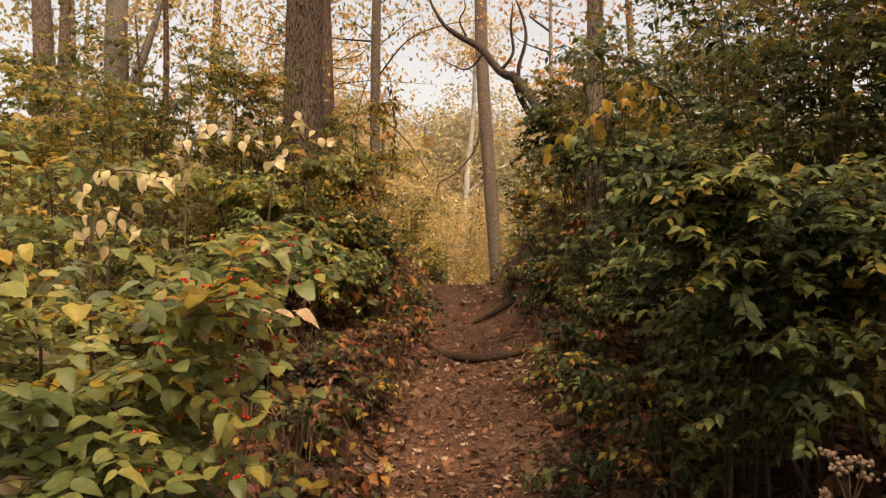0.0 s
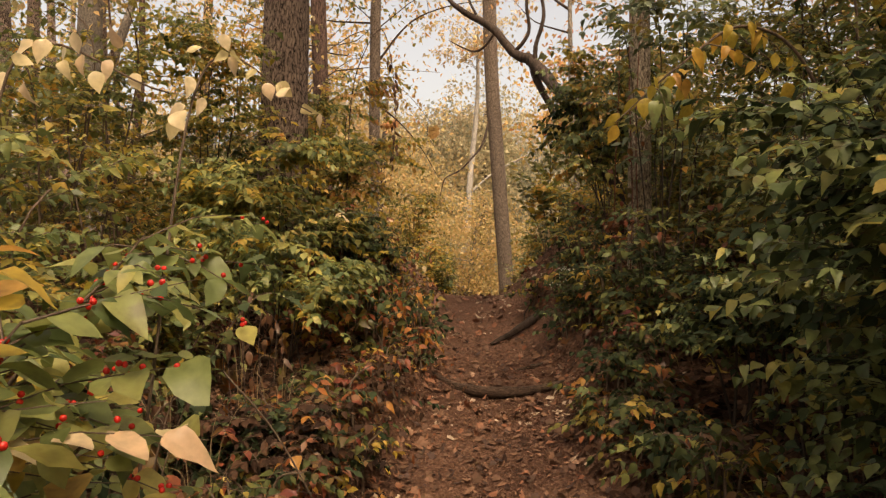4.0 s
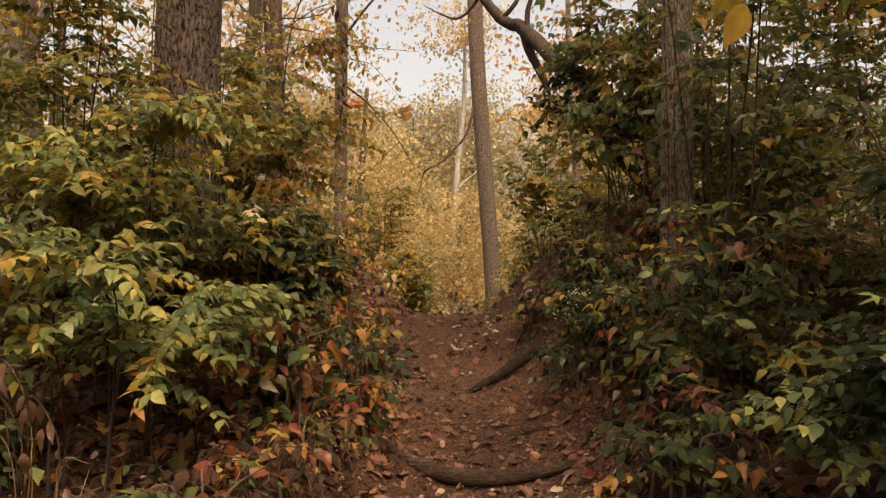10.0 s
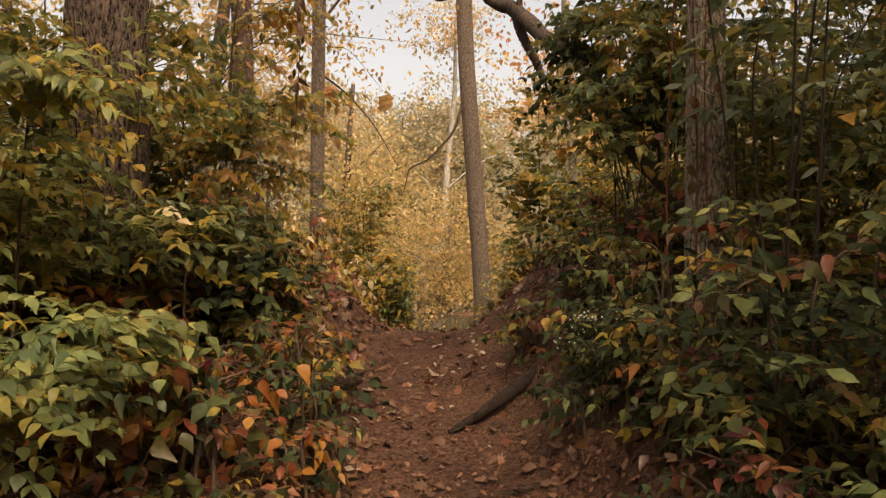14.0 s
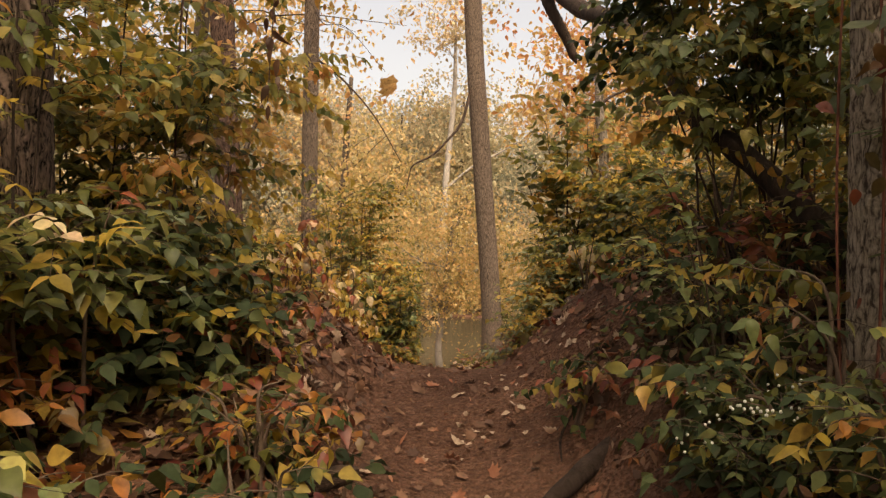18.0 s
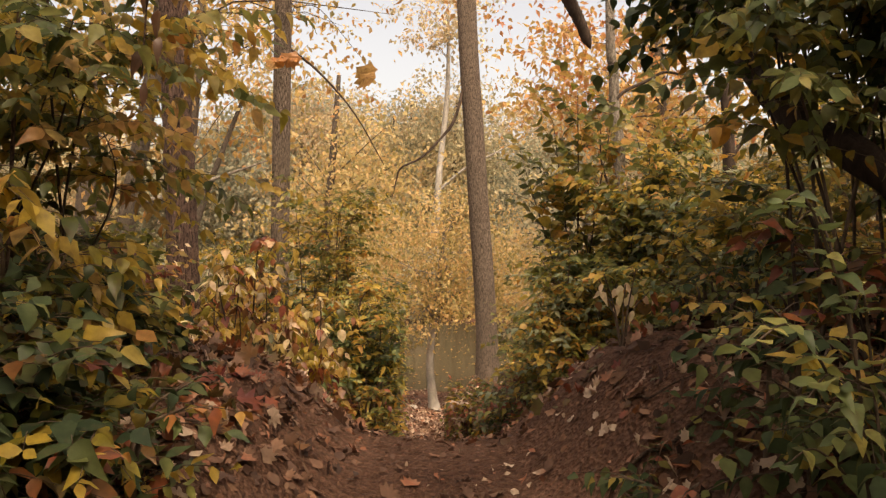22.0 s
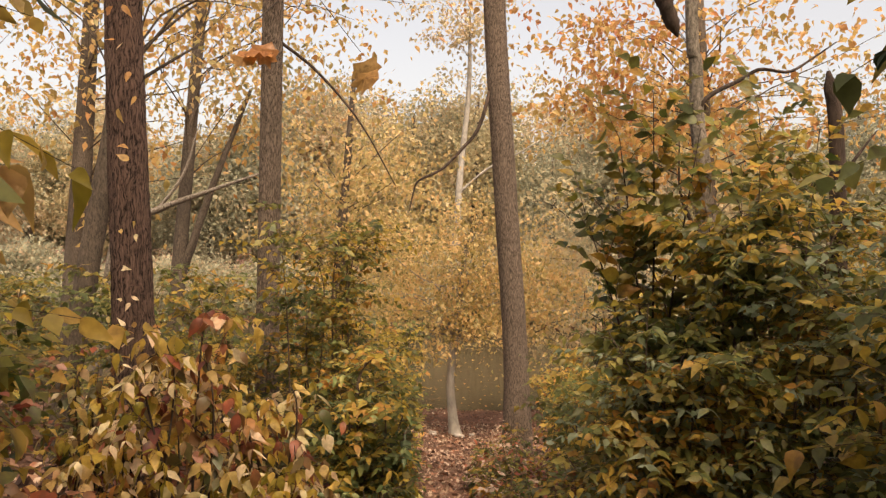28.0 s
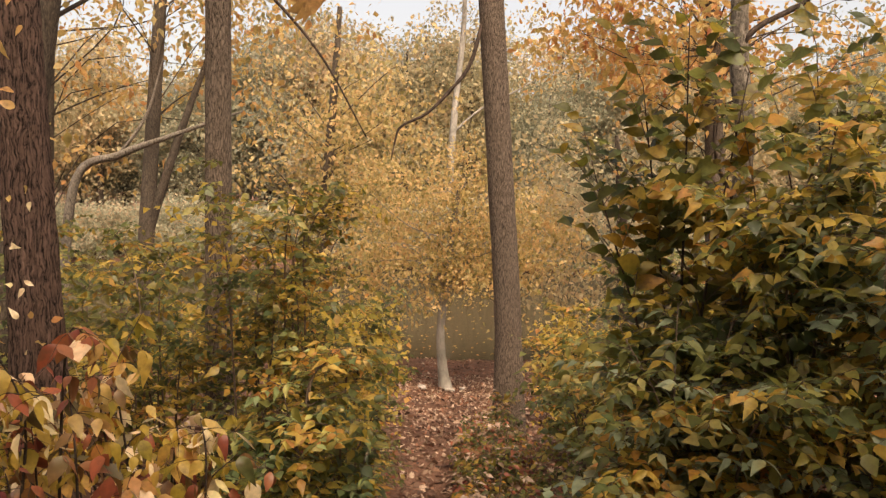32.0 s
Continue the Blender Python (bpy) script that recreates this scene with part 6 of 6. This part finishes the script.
for k, (at, d) in enumerate(((36, (0.22, 0.1, -0.12)), (42, (0.2, -0.12, -0.16)), (47, (0.1, 0.16, -0.14)), (52, (0.02, -0.14, -0.1)))):
    p = main[at]
    side = smooth_line([p, p + np.array(d) * 0.5 + np.array([0, 0, 0.03]), p + np.array(d)], 12)
    v, f = tube_arrays(side, [0.003, 0.001], 5, 0, 0, r_c)
    twig = child("twig", mesh_from("twig", v, f, TWIG, True), amber)
    drop_leaves(twig, side[np.linspace(3, 11, 6).astype(int)] + r_c.normal(size=(6, 3)) * 0.012, 0.07, (AMBER, AMBER, YELLOW, GREEN)[k], 172 + k, ROUND, 1.1)

# a withered vine with curled brown leaves hanging beside the sapling
hang = thing("withered_vine", -1.0, 6.15, float(ground_z(-1.0, 6.15)), "withered brown vine with curled leaves hanging from the sapling", "vine")
zv = hang.location.z
arc = smooth_line([(0, 0, -0.03), (0.02, 0.02, 1.2), (0.1, -0.02, 3.0 - zv), (0.3, -0.14, 3.25 - zv), (0.41, -0.17, 2.75 - zv), (0.4, -0.18, 2.18 - zv)], 60)
v, f = tube_arrays(arc, [0.005, 0.005, 0.004, 0.003, 0.002], 6, 0.05, 0, rng)
hang_stem = child("stem", mesh_from("stem", v, f, BARK_RED, True), hang)
drop_leaves(hang_stem, arc[np.linspace(42, 59, 22).astype(int)] + np.random.default_rng(8).normal(size=(22, 3)) * 0.012, 0.06, CURL, 99, SLIM, 1.6)

# the red vine on the slender trunk
vine = thing("creeper_vine", 1.1, 5.2, float(ground_z(1.1, 5.2)), "thin red-brown creeper hanging beside the slender trunk", "vine")
for dx, ph in ((0.0, 0.0), (0.05, 1.7), (-0.09, 3.0)):
    pts = [(dx + 0.015 * math.sin(3 * h + ph), 0.01 * math.cos(2 * h + ph), h) for h in np.linspace(-0.02, 2.3 - abs(dx) * 6, 14)]
    v, f = tube_arrays(smooth_line(pts, 40), [0.004, 0.0035, 0.002], 6, 0.05, 0, rng)
    child("stem", mesh_from("stem", v, f, BARK_VINE, True), vine)
r_v = np.random.default_rng(92)
drop_leaves(vine, np.stack([r_v.normal(size=11) * 0.06, r_v.normal(size=11) * 0.03 - 0.02, r_v.uniform(0.1, 1.0, 11)], -1), 0.055, RUST, 93)

# the last orange leaves on a twig of the slim tree
slim = next(o for o in bpy.data.objects if o.name == "slim_tree")
zt = slim.location.z
for pts in ([(0.03, 0, 4.1), (0.25, -0.7, 3.75), (0.6, -1.6, 3.45), (1.0, -2.2, 3.12 - zt)], [(0.03, 0, 3.9), (0.15, -0.9, 3.5), (0.3, -1.7, 3.2), (0.5, -2.2, 3.2 - zt)]):
    v, f = tube_arrays(smooth_line(pts, 24), [0.008, 0.004, 0.0015], 5, 0.05, 0, rng)
    child("limb", mesh_from("limb", v, f, BARK_DARK, True), slim)
drop_leaves(slim, [(1.0, -2.2, 3.12 - zt), (1.03, -2.23, 3.06 - zt), (0.5, -2.2, 3.2 - zt), (0.53, -2.18, 3.15 - zt), (0.46, -2.2, 3.13 - zt)], 0.15, ORANGE, 94, LOBED, 1.2)

# leaves climbing the red-brown trunk
climber = thing("climbing_vine", -1.98, 10.0, float(ground_z(-1.98, 10.0)), "pale and orange climbing leaves on the red-brown trunk", "vine")
pts = [(0.03 + 0.13 * math.sin(1.3 * h), -0.02 - 0.03 * math.cos(1.3 * h), h) for h in np.linspace(0, 4.0, 16)]
v, f = tube_arrays(smooth_line(pts, 60), [0.006, 0.005, 0.004], 6, 0.05, 0, rng)
climb_stem = child("stem", mesh_from("stem", v, f, BARK_RED, True), climber)
hh = r_v.uniform(0.8, 3.9, 70)
lp = np.stack([0.03 + 0.13 * np.sin(1.3 * hh) + r_v.normal(size=70) * 0.08, -0.1 + r_v.normal(size=70) * 0.05, hh], -1)
drop_leaves(climb_stem, lp[:13], 0.06, PALE, 95, OVATE, 0.4)
drop_leaves(climb_stem, lp[34:60], 0.066, GOLDEN, 96, OVATE, 0.4)

# withered pale and red leaves on top of the bare bank
dry = thing("withered_plant", 0.68, 6.9, float(ground_z(0.68, 6.9)), "withered plant with curled pale and red leaves on the bank", "plant")
for k in range(5):
    a = 1.25 * k
    v, f = tube_arrays(smooth_line([(0, 0, -0.02), (0.03 * math.cos(a), 0.03 * math.sin(a), 0.12), (0.09 * math.cos(a), 0.08 * math.sin(a), 0.2 + 0.02 * k)], 10), [0.004, 0.002], 5, 0, 0, rng)
    child("stem", mesh_from("stem", v, f, TWIG, True), dry)
drop_leaves(dry, r_v.normal(size=(16, 3)) * np.array([0.05, 0.05, 0.04]) + np.array([0, 0, 0.17]), 0.04, PALE, 97, OVATE, 1.3)
drop_leaves(dry, r_v.normal(size=(9, 3)) * np.array([0.06, 0.05, 0.04]) + np.array([0.1, 0, 0.15]), 0.05, RUST, 98)

# withered stalk bent over under the yellow-green bush
bent = thing("withered_stalk", -0.92, 3.25, float(ground_z(-0.92, 3.25)), "withered brown stalk with curled hanging leaves", "plant")
zb = bent.location.z
for k, (dx, top) in enumerate(((0.0, 1.28), (0.07, 1.2), (-0.06, 1.12))):
    arc = smooth_line([(dx, 0, -0.02), (dx - 0.02, -0.03, (top - zb) * 0.7), (dx + 0.01, -0.06, top - zb), (dx + 0.09, -0.09, top - zb - 0.08), (dx + 0.1, -0.1, top - zb - 0.2)], 30)
    v, f = tube_arrays(arc, [0.003, 0.0025, 0.002, 0.001], 6, 0.05, 0, r_v)
    stalk = child("stem", mesh_from("stem", v, f, BARK_RED, True), bent)
    drop_leaves(stalk, arc[np.linspace(10, 29, 8).astype(int)] + r_v.normal(size=(8, 3)) * 0.012, 0.055, CURL, 140 + k, SLIM, 1.7)

# white flower heads
flower_me = mesh_from("flower", *ball(0.0034, 4), PETAL, True)
for ob in [o for o in bpy.data.objects if o.name.split(".")[0] == "white_snakeroot"]:
    for k in range(60):
        fl = child("flower", flower_me, ob)
        c = r_v.integers(9)
        fl.location = (-0.08 + 0.26 * math.cos(c * 2.4) * (0.3 + c / 12) + r_v.normal() * 0.022, -0.06 + 0.24 * math.sin(c * 2.4) * (0.3 + c / 12) + r_v.normal() * 0.022, 0.22 + 0.035 * (c % 4) + r_v.normal() * 0.012)

# dry seed heads at the trail's start
seedy = thing("seed_head_plant", 1.12, 0.8, float(ground_z(1.12, 0.8)), "dry weed with fluffy beige seed heads", "weed")
zs = 0.87 - float(ground_z(1.12, 0.8))
tuft = mesh_from("seed_head", *ball(0.0065, 4), SEED, True)
for k in range(6):
    a = k * 1.05
    e = (-0.01 + 0.05 * math.cos(a), 0.04 * math.sin(a), zs - 0.05 + 0.022 * (k % 3) - 0.05 * (k == 3))
    v, f = tube_arrays(smooth_line([(0, 0, -0.02), (0.01, 0.01, zs * 0.7), e], 12), [0.004, 0.002], 5, 0, 0, rng)
    stalk = child("stem", mesh_from("stem", v, f, TWIG, True), seedy)
    for j in range(14):
        ob = child("seed_head", tuft, stalk)
        q = r_v.normal(size=3) * np.array([0.013, 0.013, 0.007])
        ob.location = (e[0] + q[0], e[1] + q[1], e[2] + q[2])
        ob.scale = (0.6 + 0.5 * r_v.random(),) * 3

# a bare stick leaning out of the undergrowth
stick = thing("dead_stick", -0.72, 2.3, float(ground_z(-0.72, 2.3)), "thin bare stick leaning out of the undergrowth", "stick")
v, f = tube_arrays(smooth_line([(0, 0, 0.72), (0.16, 0.1, 0.48), (0.36, 0.2, 0.2 - 0.15)], 12), [0.0035, 0.003, 0.003], 6, 0.05, 0, rng)
child("stem", mesh_from("stem", v, f, TWIG, True), stick)
